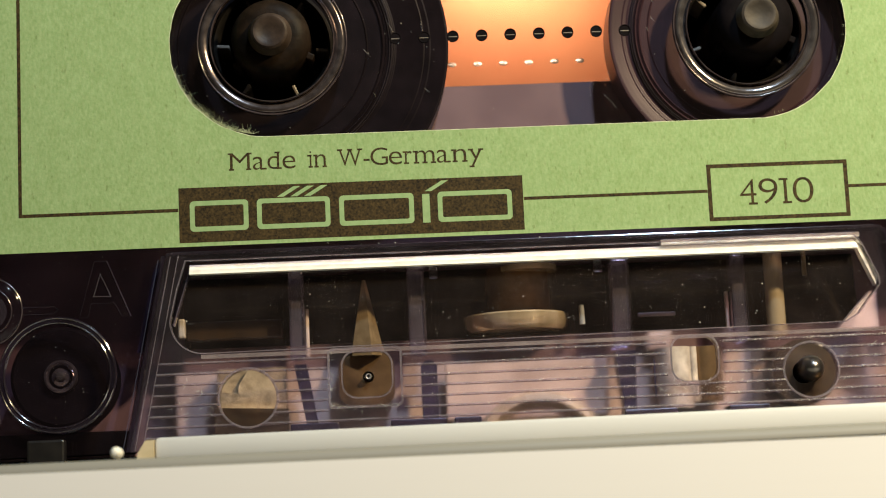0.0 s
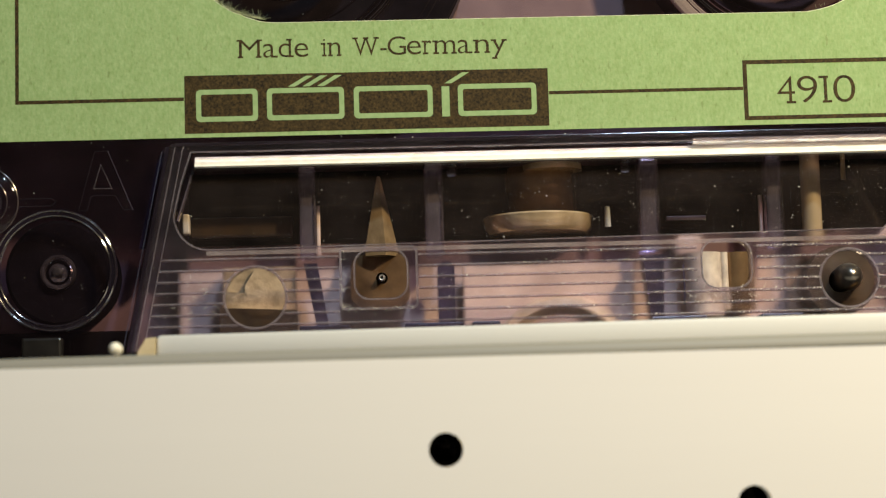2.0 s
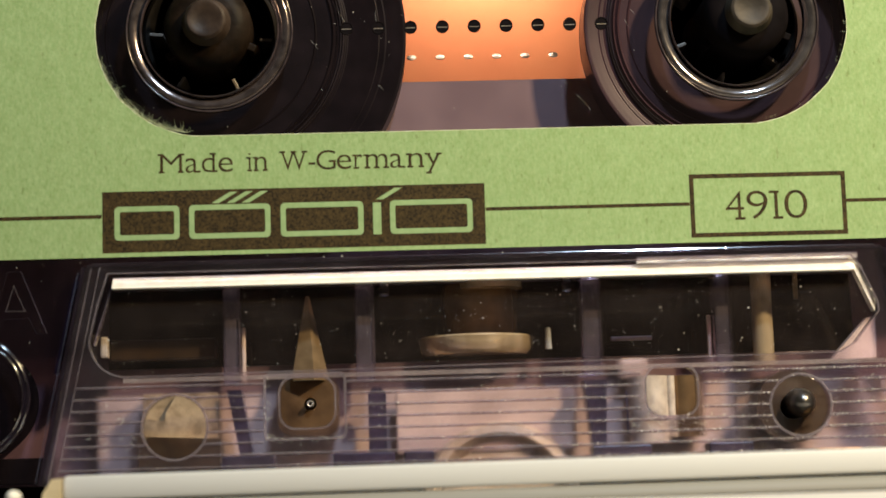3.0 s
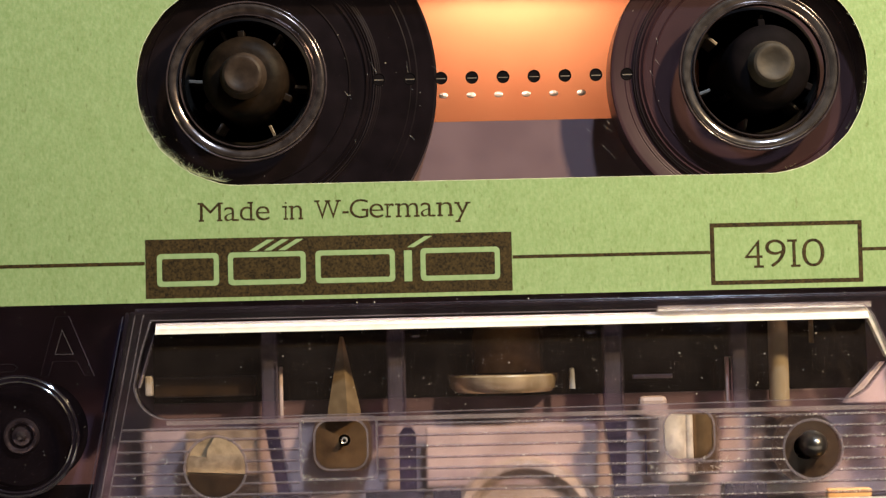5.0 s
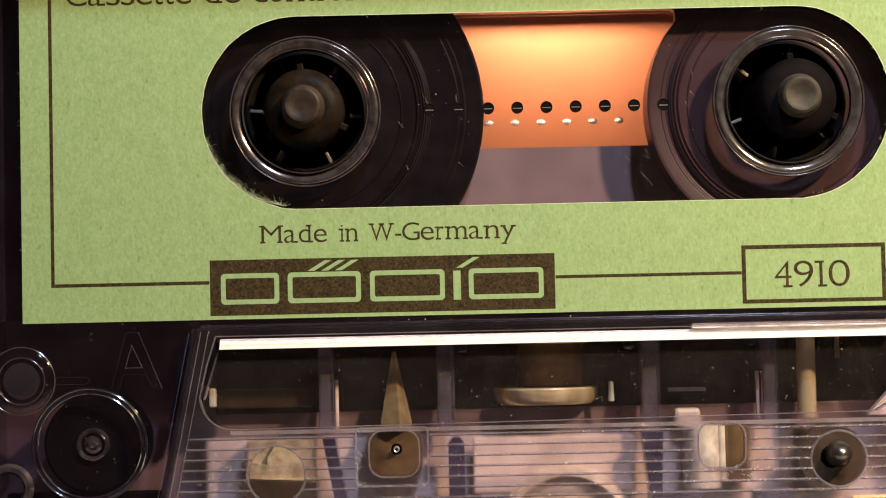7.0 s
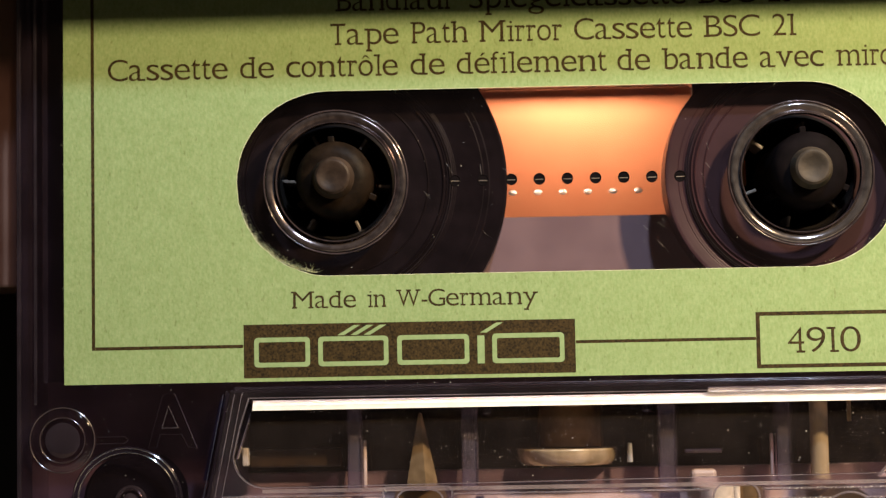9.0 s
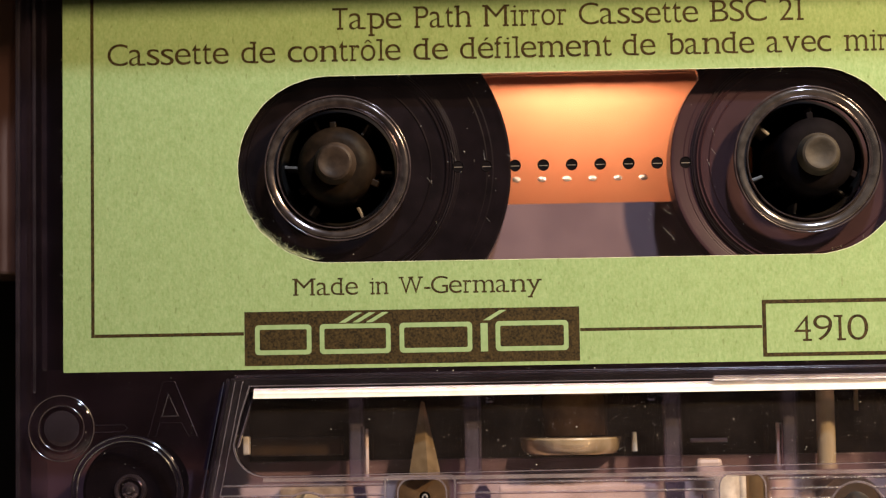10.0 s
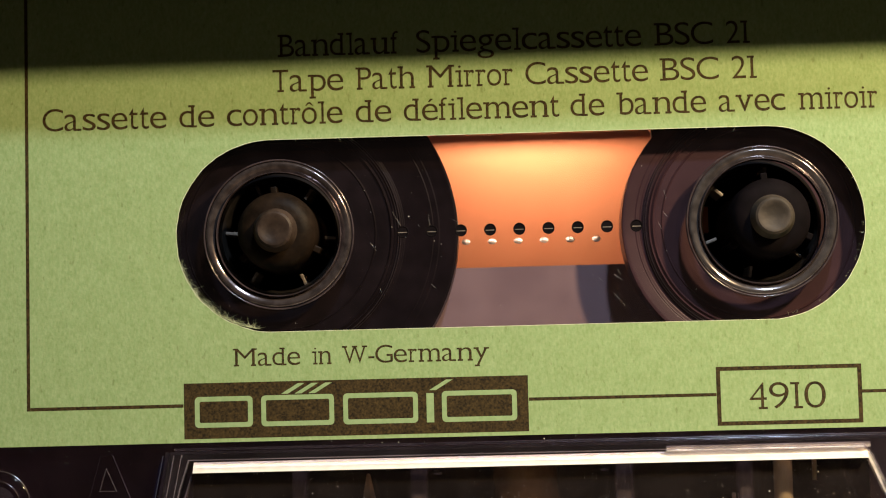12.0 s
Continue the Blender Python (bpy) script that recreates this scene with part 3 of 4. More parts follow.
for k in range(8):
    z = -28.55 - 0.90 * k
    cuts = [(-17.7, -11.2)] if -33.1 < z else []
    for cx, cz, r in ((-24.5, -31.75, 2.5), (24.1, -31.4, 2.4)):
        if abs(z - cz) < r:
            h = math.sqrt(r * r - (z - cz) ** 2)
            cuts.append((cx - h, cx + h))
    if -32.0 < z:
        cuts.append((11.6, 16.5))
    x, end = -32.0 + 0.2 * (z + 28.5), 32.0 - 0.2 * (z + 28.5)
    for a, b in sorted(cuts) + [(end, end + 1)]:
        part("rib", box(x, a, -1.72, -1.655, z - 0.07, z + 0.07, 0.02), M_RIB, trap)
        # dark strip below each rib: the shade between ribs, put into colour
        part("groove_shade", box(x, a, -1.675, -1.655, z - 0.16, z - 0.075), M_GROOVE, trap)
        x = b
for sq, grow in ((SQ_L, 0.16), (SQ_R, 0.16)):
    x0, z0, x1, z1 = sq
    part("hole_collar", plate(rounded(x0 - grow, z0 - grow, x1 + grow, z1 + grow, 1.3), [rounded(x0 - 0.02, z0 - 0.02, x1 + 0.02, z1 + 0.02, 1.2)], -1.8, -1.655), M_RIB, trap)
part("hole_step", plate(rounded(-17.65, -33.0, -11.25, -27.8, 0.5), [rounded(-17.45, -32.8, -11.45, -28.0, 0.45)], -1.76, -1.655), M_RIB, trap)
for cx, cz, r in ((-24.5, -31.75, 2.42), (24.1, -31.4, 2.3)):
    part("hole_rim", lathe([(r, -1.66), (r + 0.06, -1.76), (r + 0.16, -1.76), (r + 0.22, -1.66), (r, -1.66)], cx, cz, 48), M_RIB, trap, "", True)
for sx in (-1, 1):
    part("section_side", plate([(sx * 31.25, -19.2), (sx * 31.5, -19.2), (sx * 34.95, -35.9), (sx * 34.65, -35.9)], [], -1.65, 1.1), M_SIDE, cassette)
    part("section_bead", plate([(sx * 31.55, -19.0), (sx * 31.8, -19.0), (sx * 35.25, -35.9), (sx * 35.0, -35.9)], [], -0.3, -0.01), M_LIP, cassette)
    part("section_flank", plate([(sx * 31.9, -19.4), (sx * 32.5, -19.4), (sx * 34.2, -27.2), (sx * 33.6, -27.2)], [], 0.0 + 1.2, 2.2), M_VIOLET, cassette)
for off, y in ((0.35, -1.7), (1.0, -1.7), (-0.9, -0.06)):
    part("edge_line", plate([(-31.2 + off, -19.3), (-31.13 + off, -19.3), (-34.5 + off, -35.8), (-34.57 + off, -35.8)], [], y, y + 0.045), M_RIB, cassette)
part("section_top", box(-31.2, 31.2, -1.63, 1.1, -19.18, -18.98), M_LIP, cassette)
part("section_bead", box(-31.0, 31.0, -0.4, -0.01, -18.95, -18.7, 0.08), M_LIP, cassette)

# mirror and guides seen through the opening
# mirror coloured near black in place of a dark reflection
bm = plate([(-30.6, -20.3), (30.6, -20.3), (30.6, -28.6), (-30.6, -28.6)], [], 0, 0.4)
for v in bm.verts:
    v.co.y += 6.6 - (-20.3 - v.co.z) * 0.10
mirror = part("mirror", bm, M_MIRROR, cassette, "tilted inspection mirror, its dark reflection put into the colour")
# bevel's bright reflections painted cream white, also on the second strip and right end
bm = bmesh.new()
vs = [bm.verts.new((x, y, z)) for x in (-29.3, 29.1) for y, z in ((-1.25, -20.85), (-0.5, -19.95), (-0.36, -19.95), (-0.36, -20.85))]
for q in ((0, 1, 5, 4), (1, 2, 6, 5), (2, 3, 7, 6), (3, 0, 4, 7), (0, 1, 2, 3), (4, 5, 6, 7)):
    bm.faces.new([vs[i] for i in q])
part("mirror_bevel", bm, M_WHITE, cassette, "mirror top bevel, its bright reflection painted cream")
part("mirror_bevel", box(11.8, 29.3, -1.2, -0.4, -19.93, -19.45, 0.04), M_GLOW, cassette, "mirror top bevel, its bright reflection painted cream")
# hazy sheet added to brighten the dark cavity behind it
part("mirror_veil", plate([(x * 0.999, -23.75 + (z + 23.75) * 0.99) for x, z in CUT], [], -0.25, -0.1), M_COVER, cassette, "dusty clear sheet added as a hazy veil before the mirror").visible_shadow = False
part("mirror_end", plate([(-29.32, -20.3), (-29.2, -20.3), (-30.75, -25.2), (-30.87, -25.2)], [], -0.6, 0.4), M_GUIDE, cassette)
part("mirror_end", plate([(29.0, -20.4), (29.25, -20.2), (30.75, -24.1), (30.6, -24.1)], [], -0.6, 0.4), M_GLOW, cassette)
part("corner_block", plate([(27.2, -27.8), (30.8, -27.8), (30.8, -24.5), (30.3, -24.5)], [], 0.6, 1.6), M_BACK, cassette, "pinkish corner block")
for a, b in ((-20.95, -19.6), (-10.5, -9.0), (7.5, 9.1), (18.2, 19.5)):
    part("guide_post", box(a, b, 1.2, 3.0, -28.5, -20.6, 0.25), M_GUIDE, cassette, "violet tinted clear guide post")
    part("post_edge", box(b - 0.12, b + 0.06, 1.05, 1.18, -28.4, -20.7, 0.03), M_TRAP, cassette)
for x in (-19.35, 18.0):
    part("guide_pin", box(x - 0.2, x + 0.1, 2.4, 2.9, -28.2, -23.8, 0.1), M_BACK, cassette, "thin pale guide pin")
for x in (-8.1, 6.6):
    part("lug", box(x - 0.4, x + 0.4, 2.2, 3.2, -21.6, -20.55, 0.2), M_TRAP, cassette, "small clear plastic lug")
bm = lathe([(0.0, -21.4), (0.16, -21.45), (0.22, -21.7), (1.5, -27.6), (1.5, -28.2), (0.0, -28.2)], -14.3, 0, 5, "z", cy=4.0)
bmesh.ops.translate(bm, vec=(0, -1.2, 0), verts=bm.verts[:])
part("pointer_needle", bm, M_BRASS, cassette, "dull brass faceted pointer")
part("brass_roller", lathe([(0.0, -24.9), (4.7, -24.9), (4.8, -25.05), (4.6, -26.0), (4.2, -26.4), (0.0, -26.4)], -0.7, 0, 48, "z", cy=5.4), M_BRASS2, cassette, "brass roller", True)
part("roller_core", lathe([(0.0, -20.5), (3.0, -20.5), (3.2, -21.2), (3.2, -24.8), (0.0, -24.8)], -0.3, 0, 48, "z", cy=7.0), M_CORE, cassette, "brown metal roller core", True)
part("roller_flange", lathe([(0.0, -20.5), (2.6, -20.5), (2.6, -21.0), (0.0, -21.1)], 0.6, 0, 32, "z", cy=5.0), M_BRASS2, cassette, "", True)
part("steel_pin", lathe([(0.0, -24.4), (0.22, -24.5), (0.28, -26.2), (0.0, -26.2)], 4.95, 0, 12, "z", cy=2.6), M_CHROME, cassette, "shiny steel pin", True)
part("guide_rod", lathe([(0.0, -20.5), (0.85, -20.5), (0.85, -28.0), (0.0, -28.0)], 22.3, 0, 24, "z", cy=2.6), M_BRASS2, cassette, "shiny brass guide rod", True)
part("guide_rod", lathe([(0.0, -20.5), (0.2, -20.5), (0.2, -22.8), (0.0, -22.8)], 24.9, 0, 16, "z", cy=1.6), M_BRASS, cassette, "thin brass guide rod", True)
part("pale_bar", box(10.2, 13.6, 4.2, 4.6, -25.55, -25.2, 0.1), M_LINER, cassette)
part("brown_block", box(-30.2, -21.6, 3.2, 4.4, -26.2, -24.5, 0.2), M_BROWN2, cassette, "dark brown head block")
part("block_end", box(-30.7, -30.1, 2.0, 3.1, -26.0, -24.3, 0.15), M_PALE, cassette)
part("shelf", box(-30.5, 30.5, 4.85, 5.4, -28.93, -26.75, 0.1), M_BSHELL, cassette)
part("pad_foot", box(10.6, 13.0, 3.4, 4.4, -28.8, -27.0, 0.4), M_BACK, cassette)

# what lies behind the ribbed strip
part("guide_plate", box(-31.2, 33.4, 4.9, 5.5, -35.8, -28.95), M_BACK, cassette, "pinkish guide plate")
# pale sheet added in front of the plate to brighten the strip's middle
part("brightening_insert", box(-7.4, 7.0, 3.3, 3.7, -34.2, -29.2, 0.15), M_INSERT, cassette, "pale pinkish sheet added to brighten the strip")
part("needle_socket", plate(rounded(-16.8, -32.6, -11.9, -28.0, 1.2), [circle(-14.2, -30.05, 0.5, 16)], 2.6, 4.8), M_SOCKET, cassette, "brown brass needle socket")
part("socket_pin", lathe([(0.14, 1.9), (0.22, 1.85), (0.28, 2.1), (0.28, 3.0), (0.14, 3.0), (0.14, 1.9)], -14.2, -30.05, 24), M_CHROME, cassette, "tiny steel socket pin", True)
part("pad_block", plate([(-27.4, -32.3), (-21.4, -32.6), (-21.4, -29.0), (-24.6, -29.0), (-25.5, -30.4), (-25.6, -31.1), (-27.4, -30.9)], [], 1.4, 2.0), M_CREAM, cassette, "worn tan pad block")
part("pad_backing", box(-27.4, -21.4, 2.05, 4.6, -32.6, -28.95, 0.2), M_CREAM, cassette)
# dark brown block stands in for the shadow beneath the pad
part("pad_shade_block", plate([(-27.6, -35.0), (-21.2, -35.0), (-21.2, -32.65), (-27.6, -32.35)], [], 0.9, 4.6), M_BROWN2, cassette)
part("cream_roller", lathe([(0.0, -34.0), (1.6, -34.0), (1.6, -28.6), (0.0, -28.6)], 12.9, 0, 24, "z", cy=3.1), M_PALE, cassette, "pale roller", True)
part("bracket_tube", lathe([(0.0, -33.5), (1.35, -33.5), (1.35, -28.6), (0.0, -28.6)], 15.95, 0, 24, "z", cy=3.6), M_CORE, cassette, "brown metal tube", True)
part("bracket_pin", lathe([(0.0, -33.5), (0.34, -33.5), (0.34, -28.6), (0.0, -28.6)], 14.62, 0, 16, "z", cy=2.6), M_PALE, cassette, "", True)
part("dark_socket", lathe([(1.0, 0.8), (2.9, 0.8), (2.9, 4.6), (1.0, 4.6), (1.0, 0.8)], 24.0, -31.4, 32), M_BROWN2, cassette)
part("domed_pin", lathe([(0.0, -1.3), (0.35, -1.25), (0.8, -0.9), (1.1, -0.2), (1.15, 0.8), (1.15, 4.6), (0.0, 4.6)], 24.5, -31.15, 32), M_STEEL, cassette, "domed dark steel pin", True)
part("brown_strip", box(20.2, 22.4, 4.2, 4.8, -35.2, -28.9), M_BROWN, cassette)
part("amber_foot", box(25.4, 29.0, -0.4, 0.4, -35.6, -34.75, 0.1), M_AMBERFOOT, cassette, "small amber plastic foot")
for pts in ([(-20.6, -28.9), (-19.5, -28.9), (-18.6, -34.3), (-19.6, -34.3)], [(-9.6, -29.5), (-9.2, -29.0), (-8.6, -29.0), (-8.2, -29.5), (-8.2, -35.0), (-9.6, -35.0)], [(7.4, -28.9), (9.2, -28.9), (9.0, -34.5), (8.0, -34.5)]):
    part("guide_fin", plate(pts, [], 0.4, 2.4), M_VIOLET, cassette, "dark violet guide fin")
for a, b in ((-21.0, -16.9), (-12.4, -7.6), (-6.9, -4.6), (7.8, 12.4), (16.9, 20.4)):
    part("foot_block", box(a, b, -0.7, 1.8, -35.75, -34.1, 0.1), M_VIOLET, cassette, "dark violet foot block")
part("shell_arc", lathe([(4.9, 3.2), (5.5, 2.5), (6.1, 2.7), (6.4, 3.3), (6.4, 4.4), (4.9, 4.4), (4.9, 3.2)], 0.8, -38.2), M_TANDISC, cassette, "", True)
part("tan_disc", lathe([(0.0, 3.5), (4.6, 3.5), (4.85, 3.7), (4.85, 4.4), (0.0, 4.4)], 0.8, -38.2, 48), M_TANDISC, cassette, "tan disc behind the ribbed strip", True)
part("strip_band", box(-28.4, 31.4, -1.73, -1.66, -28.25, -27.9), M_BAND, trap, "pale frosted upper band")
part("short_scratch", box(10.4, 10.55, -1.70, -1.655, -33.2, -29.9), M_VIOLET, trap)

# guide roller in the corner, screw boss and moulded letter
roller = part("guide_roller", lathe([(1.55, 1.6), (4.1, 1.6), (4.4, 1.9), (4.4, 7.4), (1.55, 7.4), (1.55, 1.6)], *ROLLER), M_BLACK, cassette, "black guide roller", True)
part("roller_pin", lathe([(0.0, 0.85), (0.28, 0.9), (0.42, 1.05), (0.48, 1.4), (0.78, 1.5), (0.85, 1.75), (0.85, 7.4), (0.0, 7.4)], *ROLLER, 32), M_SILVER, roller, "shiny steel pin", True)
part("roller_ring", lathe([(1.05, 1.3), (1.25, 1.12), (1.4, 1.15), (1.5, 1.4), (1.5, 2.5), (1.05, 2.5), (1.05, 1.3)], *ROLLER, 48), M_SILVER, roller, "glossy ring round the pin", True)
part("roller_well_rim", lathe([(4.45, -0.01), (4.6, -0.16), (4.85, -0.2), (5.05, -0.12), (5.1, -0.01), (4.45, -0.01)], *ROLLER), M_SIDE, cassette, "moulded clear rim", True)
# black sheet added as shade in the corner below the roller
part("corner_shade", box(-49.7, -35.2, 6.2, 7.5, -35.7, -33.6, 0.15), M_BLACK, cassette, "black sheet standing in for shade below the roller")
part("screw_boss", lathe([(1.95, -0.01), (2.1, -0.35), (2.35, -0.42), (2.6, -0.3), (2.85, -0.2), (3.0, -0.01), (1.95, -0.01)], -46.8, -23.25), M_SHELL, cassette, "moulded clear screw boss", True)
part("boss_inner", lathe([(0.0, 0.0 - 0.1), (1.2, -0.1), (1.6, -0.01), (0.0, -0.01)], -46.8, -23.25, 40), M_LIP, cassette, "", True)
for cx, cz, r in ((-46.8, -23.25, 2.0), (-46.8, -23.25, 2.9), (*ROLLER, 4.9), (*ROLLER, 4.5)):
    prof = [(r, -0.24), (r + 0.05, -0.27), (r + 0.1, -0.24), (r + 0.1, -0.02), (r, -0.02), (r, -0.24)]
    part("rim_bead", lathe(prof, cx, cz, 64), M_RING if r < 4 else M_LIP, cassette, "thin glossy rim bead", True)
part("corner_boss", lathe([(1.3, -0.01), (1.5, -0.3), (1.9, -0.3), (2.2, -0.01), (1.3, -0.01)], -48.0, -32.6, 40), M_RING, cassette, "", True)


def stroke(points, w, y0, y1, bm, closed=True):
    n = len(points)
    for i in range(n if closed else n - 1):
        p, q = Vector(points[i]), Vector(points[(i + 1) % n])
        d = (q - p).normalized()
        nrm = Vector((-d.y, d.x)) * w
        vs = [bm.verts.new((v.x, y, v.y)) for y in (y0, y1) for v in (p - nrm - d * w, q - nrm + d * w, q + nrm * 0.4 + d * w, p + nrm * 0.4 - d * w)]
        for f in ((0, 1, 2, 3), (4, 5, 6, 7), (0, 1, 5, 4), (1, 2, 6, 5), (2, 3, 7, 6), (3, 0, 4, 7)):
            bm.faces.new([vs[k] for k in f])
    return bm


bm = stroke([(-38.95, -24.1), (-37.6, -19.2), (-36.5, -19.2), (-34.5, -24.1), (-35.3, -24.1), (-35.9, -22.9), (-37.9, -22.9), (-38.2, -24.1)], 0.025, -0.07, -0.005, bmesh.new())
letter = part("moulded_letter", bm, M_LIP, cassette, "moulded letter A")
# paler inner strokes and right stroke paint the letter's glints and highlight
part("letter_counter", stroke([(-37.7, -22.3), (-37.1, -20.3), (-36.2, -22.3)], 0.025, -0.07, -0.005, bmesh.new()), M_RIB, letter)
part("letter_highlight", stroke([(-36.5, -19.2), (-34.5, -24.1)], 0.03, -0.09, -0.072, bmesh.new(), False), M_GUIDE, letter)

part("boss_bar", stroke([(-43.8, -23.0), (-41.1, -23.0), (-40.8, -23.3), (-41.1, -23.65), (-43.8, -23.65)], 0.045, -0.1, -0.005, bmesh.new(), False), M_LIP, cassette, "moulded bar beside the boss")

# reels


def reel(x, r_hub, r_tape, mat, turn, lip_mat):
    rl = part("reel", lathe([(5.0, 1.9), (5.2, 1.6), (5.5, 1.9), (5.5, 7.4), (5.0, 7.4), (5.0, 1.9)], x, 0), M_DARK, cassette, "toothed reel hub", True)
    for k in range(6):
        a = radians(turn + 60 * k)
        bm = box(3.9, 5.1, 2.6, 6.8, -0.14, 0.14, 0.06)
        bmesh.ops.rotate(bm, cent=(0, 0, 0), matrix=Matrix.Rotation(a, 3, "Y"), verts=bm.verts[:])
        bmesh.ops.translate(bm, vec=(x, 0, 0), verts=bm.verts[:])
        part("tooth", bm, M_TOOTH, rl, "pale hub tooth")
    prof = [(5.6, 2.3), (8.4, 2.3), (8.5, 2.2), (8.62, 2.3), (r_hub - 0.5, 2.3), (r_hub - 0.35, 2.1), (r_hub - 0.15, 2.3), (r_hub, 2.15), (r_hub + 0.1, 2.4)]
    r = r_hub + 0.1
    while r < r_tape - 0.2:
        step = 0.12 + 0.3 * random.random()
        prof += [(min(r + 0.05, r_tape - 0.1), 2.425), (min(r + step, r_tape - 0.05), 2.45)]
        r += step
    prof += [(r_tape, 2.5), (r_tape, 6.2), (5.6, 6.2), (5.6, 2.3)]
    part("tape_pack", lathe(prof, x, 0, 128), mat, rl, "wound dark tape", True)
    for r0, w in ((r_hub - 0.1, 0.13), (r_hub + 0.22, 0.09), (r_hub + 0.42, 0.06)):
        part("pack_ridge", lathe([(r0, 2.42), (r0 + w * 0.3, 2.2), (r0 + w * 0.7, 2.2), (r0 + w, 2.42), (r0, 2.42)], x, 0, 128), M_RIDGE, rl, "glossy ridge of the tape pack", True)
    cx, cz = x + 0.08, -0.1
    for r0, w, h in ((5.40, 0.16, 0.3), (6.52, 0.16, 0.08)):
        prof = [(r0, -0.01)] + [(r0 + w * (0.5 - 0.5 * math.cos(math.pi * i / 6)), -0.01 - h * math.sin(math.pi * i / 6)) for i in range(1, 6)] + [(r0 + w, -0.01), (r0 + w, 0.3), (r0, 0.3), (r0, -0.01)]
        part("opening_lip", lathe(prof, cx, cz, 128), M_RING, cassette, "glossy moulded opening lip", True)
    prof = [(5.58, 0.14), (5.72, 0.03), (5.86, -0.06), (6.0, -0.13), (6.14, -0.18), (6.26, -0.19), (6.36, -0.15), (6.44, -0.06), (6.47, 0.04), (6.47, 0.3), (5.58, 0.3), (5.58, 0.14)]
    part("opening_lip", lathe(prof, cx, cz, 128), lip_mat, cassette, "broad glossy opening lip", True)


reel(HUBS[0], 10.3, 15.87, M_TAPE, 4, M_LIPDARK)
reel(HUBS[1], 9.7, 12.07, M_TAPE2, 40, M_SILVER)
# orange block stands in for the bulb's glow between hub and spindle
part("orange_glow_block", box(16.6, 17.3, 8.9, 9.6, -0.3, 2.2, 0.1), M_AMBER, deck, "small orange block standing in for bulb glow behind the reel")
LINER_Z = -3.05
part("liner_sheet", plate([(-9.5, LINER_Z), (13.0, LINER_Z), (13.0, -9.6), (-9.5, -9.6)], [], 7.2, 7.45), M_LINER, cassette, "grey liner sheet behind window")

# row of scale holes in the window and, at the rear, added facets that stand in for light spots
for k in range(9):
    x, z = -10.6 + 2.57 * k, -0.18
    # clear dome painted matt black, shadow off; the pale bar is a painted glint
    d = part("scale_hole", lathe([(0.0, -0.03), (0.40, -0.03), (0.46, -0.08), (0.52, -0.08), (0.54, 0.08), (0.0, 0.08)], x, z, 24), M_BLACK, cassette, "clear scale dome painted black, casting no shadow", True)
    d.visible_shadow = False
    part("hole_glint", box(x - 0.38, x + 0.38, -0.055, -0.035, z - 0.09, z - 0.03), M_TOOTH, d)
rear = part("rear_window", plate(rounded(-11.4, -8.5, 12.1, 9.5, 0.6), [], 9.3, 9.5), M_REAR, cassette, "clear rear window pane")
for k in range(7):
    bm = lathe([(0.0, -0.07), (0.22, -0.055), (0.4, 0.0), (0.4, 0.06), (0.0, 0.06)], 0, 0, 20)
    bmesh.ops.rotate(bm, cent=(0, 0, 0), matrix=Matrix.Rotation(radians(-45), 3, "X"), verts=bm.verts[:])
    bmesh.ops.translate(bm, vec=(6.9 - 2.42 * k, 9.0, -0.5), verts=bm.verts[:])
    part("light_spot_facet", bm, M_SPOT, rear, "tiny polished facet standing in for a light spot", True)
# slanted hairs by three domes are painted reflections; the scratches follow
roots = [(Vector((-10.75 + 2.57 * k, -0.1, 0.35)), Vector((-0.5, 0, 0.87)), 1.05) for k in range(3)]
for k in range(16):
    x, z = random.choice(((random.uniform(6, 9), random.uniform(-7, -4)), (random.uniform(11, 14), random.uniform(-2, 3)), (random.uniform(-13, -7), random.uniform(-7, 6)), (random.uniform(-28, 28), random.uniform(-7.5, 7.5))))
    if min(math.hypot(x - h, z) for h in HUBS) > 7.6:
        roots.append((Vector((x, -0.02, z)), Vector((0.55, 0, -0.83)), random.uniform(0.3, 1.0)))
# pale hairs strewn over the ribbed strip as painted glitter
glitter_hairs = []
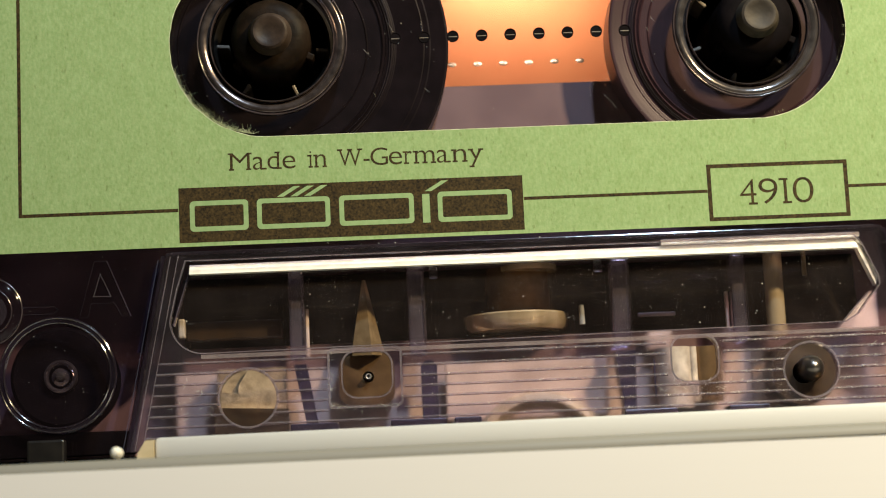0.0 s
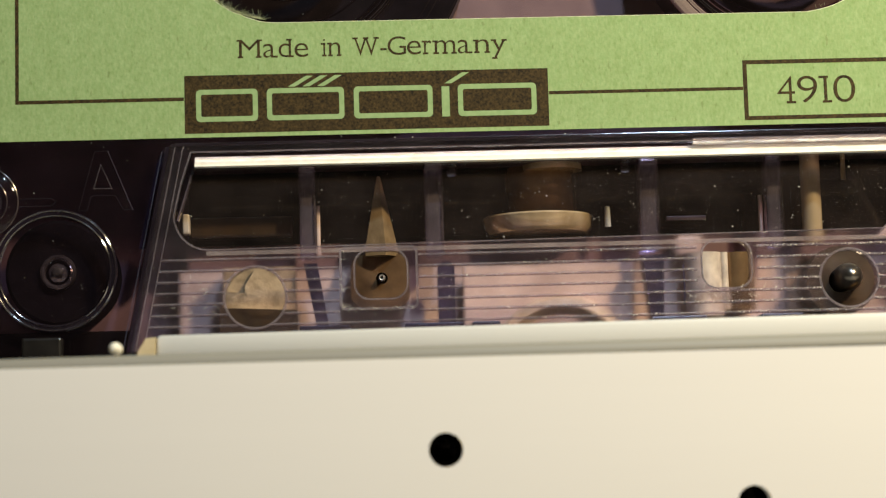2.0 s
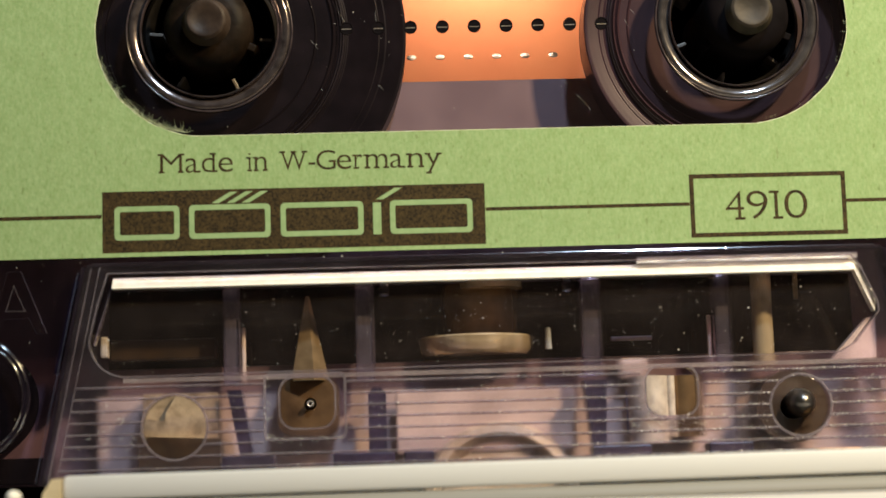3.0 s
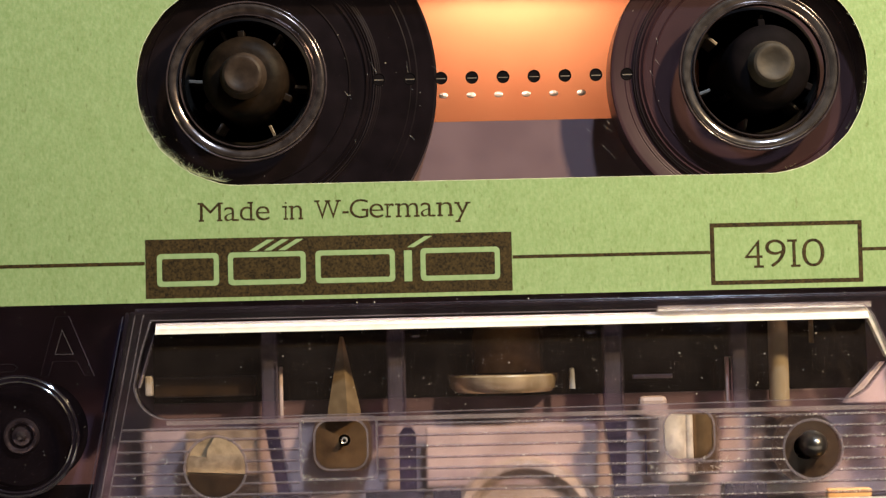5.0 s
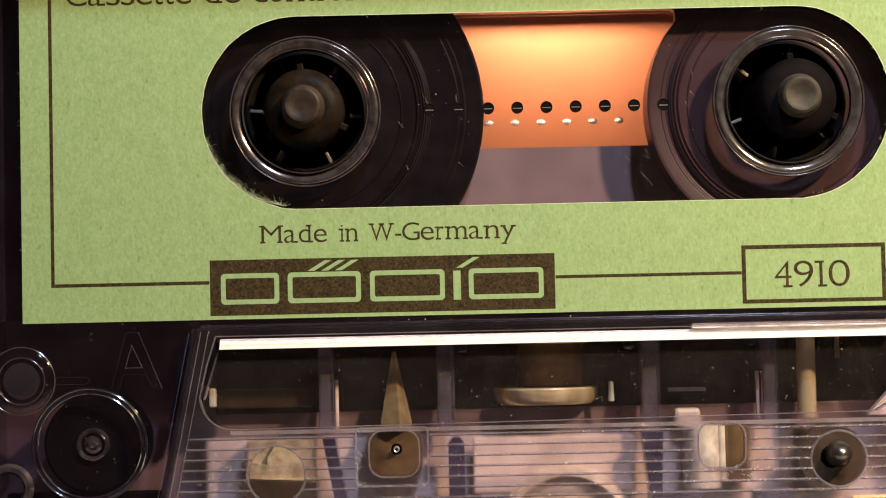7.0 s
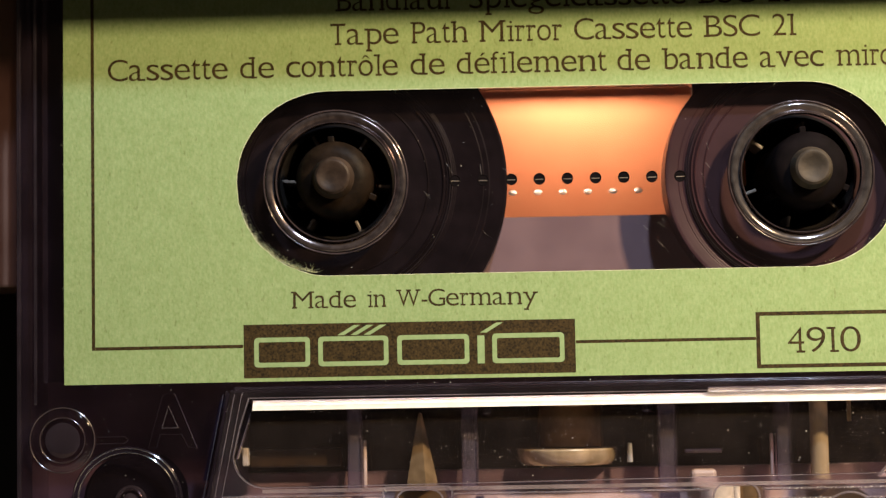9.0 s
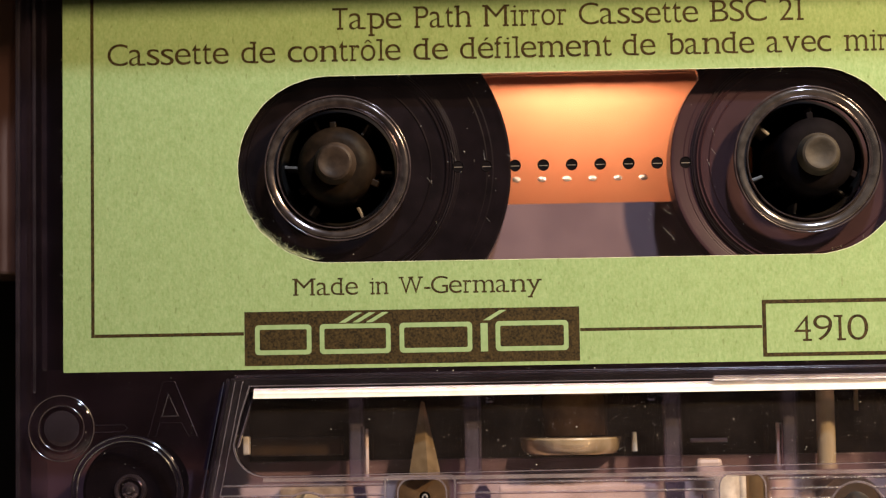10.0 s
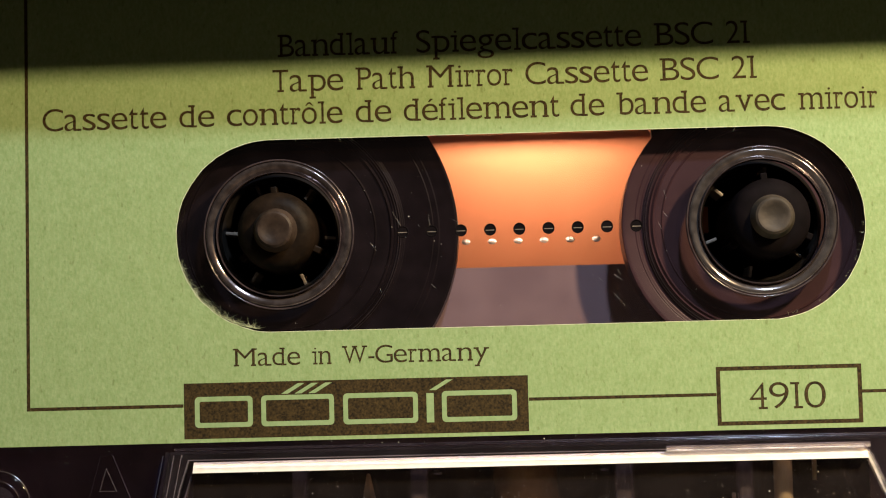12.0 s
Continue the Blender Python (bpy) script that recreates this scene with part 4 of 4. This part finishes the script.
for k in range(110):
    zone = k % 5
    if zone == 0:
        x, z = random.gauss(-17.4, 0.15), random.uniform(-33.0, -28.0)
    elif zone == 1:
        x, z = random.uniform(-17.6, -11.3), random.gauss(-32.9, 0.15)
    elif zone == 2:
        x, z = random.gauss(-29.2, 0.8), random.gauss(-31.6, 1.2)
    elif zone == 3:
        x, z = random.uniform(10.8, 17.0), random.gauss(-32.6, 0.4)
    else:
        x, z = random.uniform(24, 33), random.uniform(-35, -28.6)
    if math.hypot(x - 24.1, z + 31.4) > 2.7 and math.hypot(x + 24.5, z + 31.75) > 2.8:
        glitter_hairs.append((Vector((x, -1.78, z)), Vector((random.uniform(-1, 1), 0, random.uniform(-0.6, 0.6))).normalized(), random.uniform(0.1, 0.45)))
hairs("glitter_hairs", glitter_hairs, M_DUST, trap, 0.024, "fine pale hairs standing in for glitter")
hairs("scratches_and_reflections", roots, M_DUST, cassette, 0.010, "fine pale scratches and painted dome reflections")


def dust(name, spots, size, parent):
    bm = bmesh.new()
    for p in spots:
        r = size * random.uniform(0.5, 1.5) * (2.0 if random.random() < 0.06 else 1)
        vs = [bm.verts.new(p + Vector(d) * r) for d in ((1, 0, 0), (0, 0, 1), (-1, 0, 0), (0, 0, -1), (0, -0.8, 0), (0, 0.5, 0))]
        for i in range(4):
            for j in (4, 5):
                bm.faces.new((vs[i], vs[(i + 1) % 4], vs[j]))
    return tagged(part(name, bm, M_DUST, parent, "pale specks of dust and painted sparkle"), kind="stuff")


spots = []
for k in range(330):
    x, z = random.uniform(-30, 30), random.uniform(-27.6, -20.6)
    spots.append(Vector((x, -0.27, z)))
dust("mirror_dust", spots, 0.029, mirror)
spots = [Vector((random.uniform(-34, 34), -1.66, random.uniform(-35, -28))) for k in range(260)]
spots = [p for p in spots if all(math.hypot(p.x - cx, p.z - cz) > 2.6 for cx, cz in ((-24.5, -31.75), (24.1, -31.4), (-14.2, -30.1), (14, -30)))]
# specks along the ribs are painted sparkle, denser towards the right
for k in range(2600):
    x = 34 - abs(random.gauss(0, 20))
    spots.append(Vector((x, -1.75, -28.55 - 0.90 * random.randrange(8) + random.gauss(0, 0.05))))
spots = [p for p in spots if p.x > -33 and all(math.hypot(p.x - cx, p.z - cz) > r for cx, cz, r in ((-24.5, -31.75, 2.6), (24.1, -31.4, 2.5), (-14.2, -30.1, 3.3), (14, -30, 2.6)))]
spots += [Vector((random.uniform(-46, 34), -0.02, random.uniform(-18.9, -18.3))) for k in range(60)]
spots += [Vector((random.uniform(-49, -34), -0.02, random.uniform(-33, -19))) for k in range(50)]
spots += [p for p in (Vector((random.uniform(-29, 28), -0.02, random.uniform(-8, 8))) for k in range(90)) if min(math.hypot(p.x - h, p.z) for h in HUBS) > 7.5]
dust("shell_dust_and_sparkle", spots, 0.030, cassette)
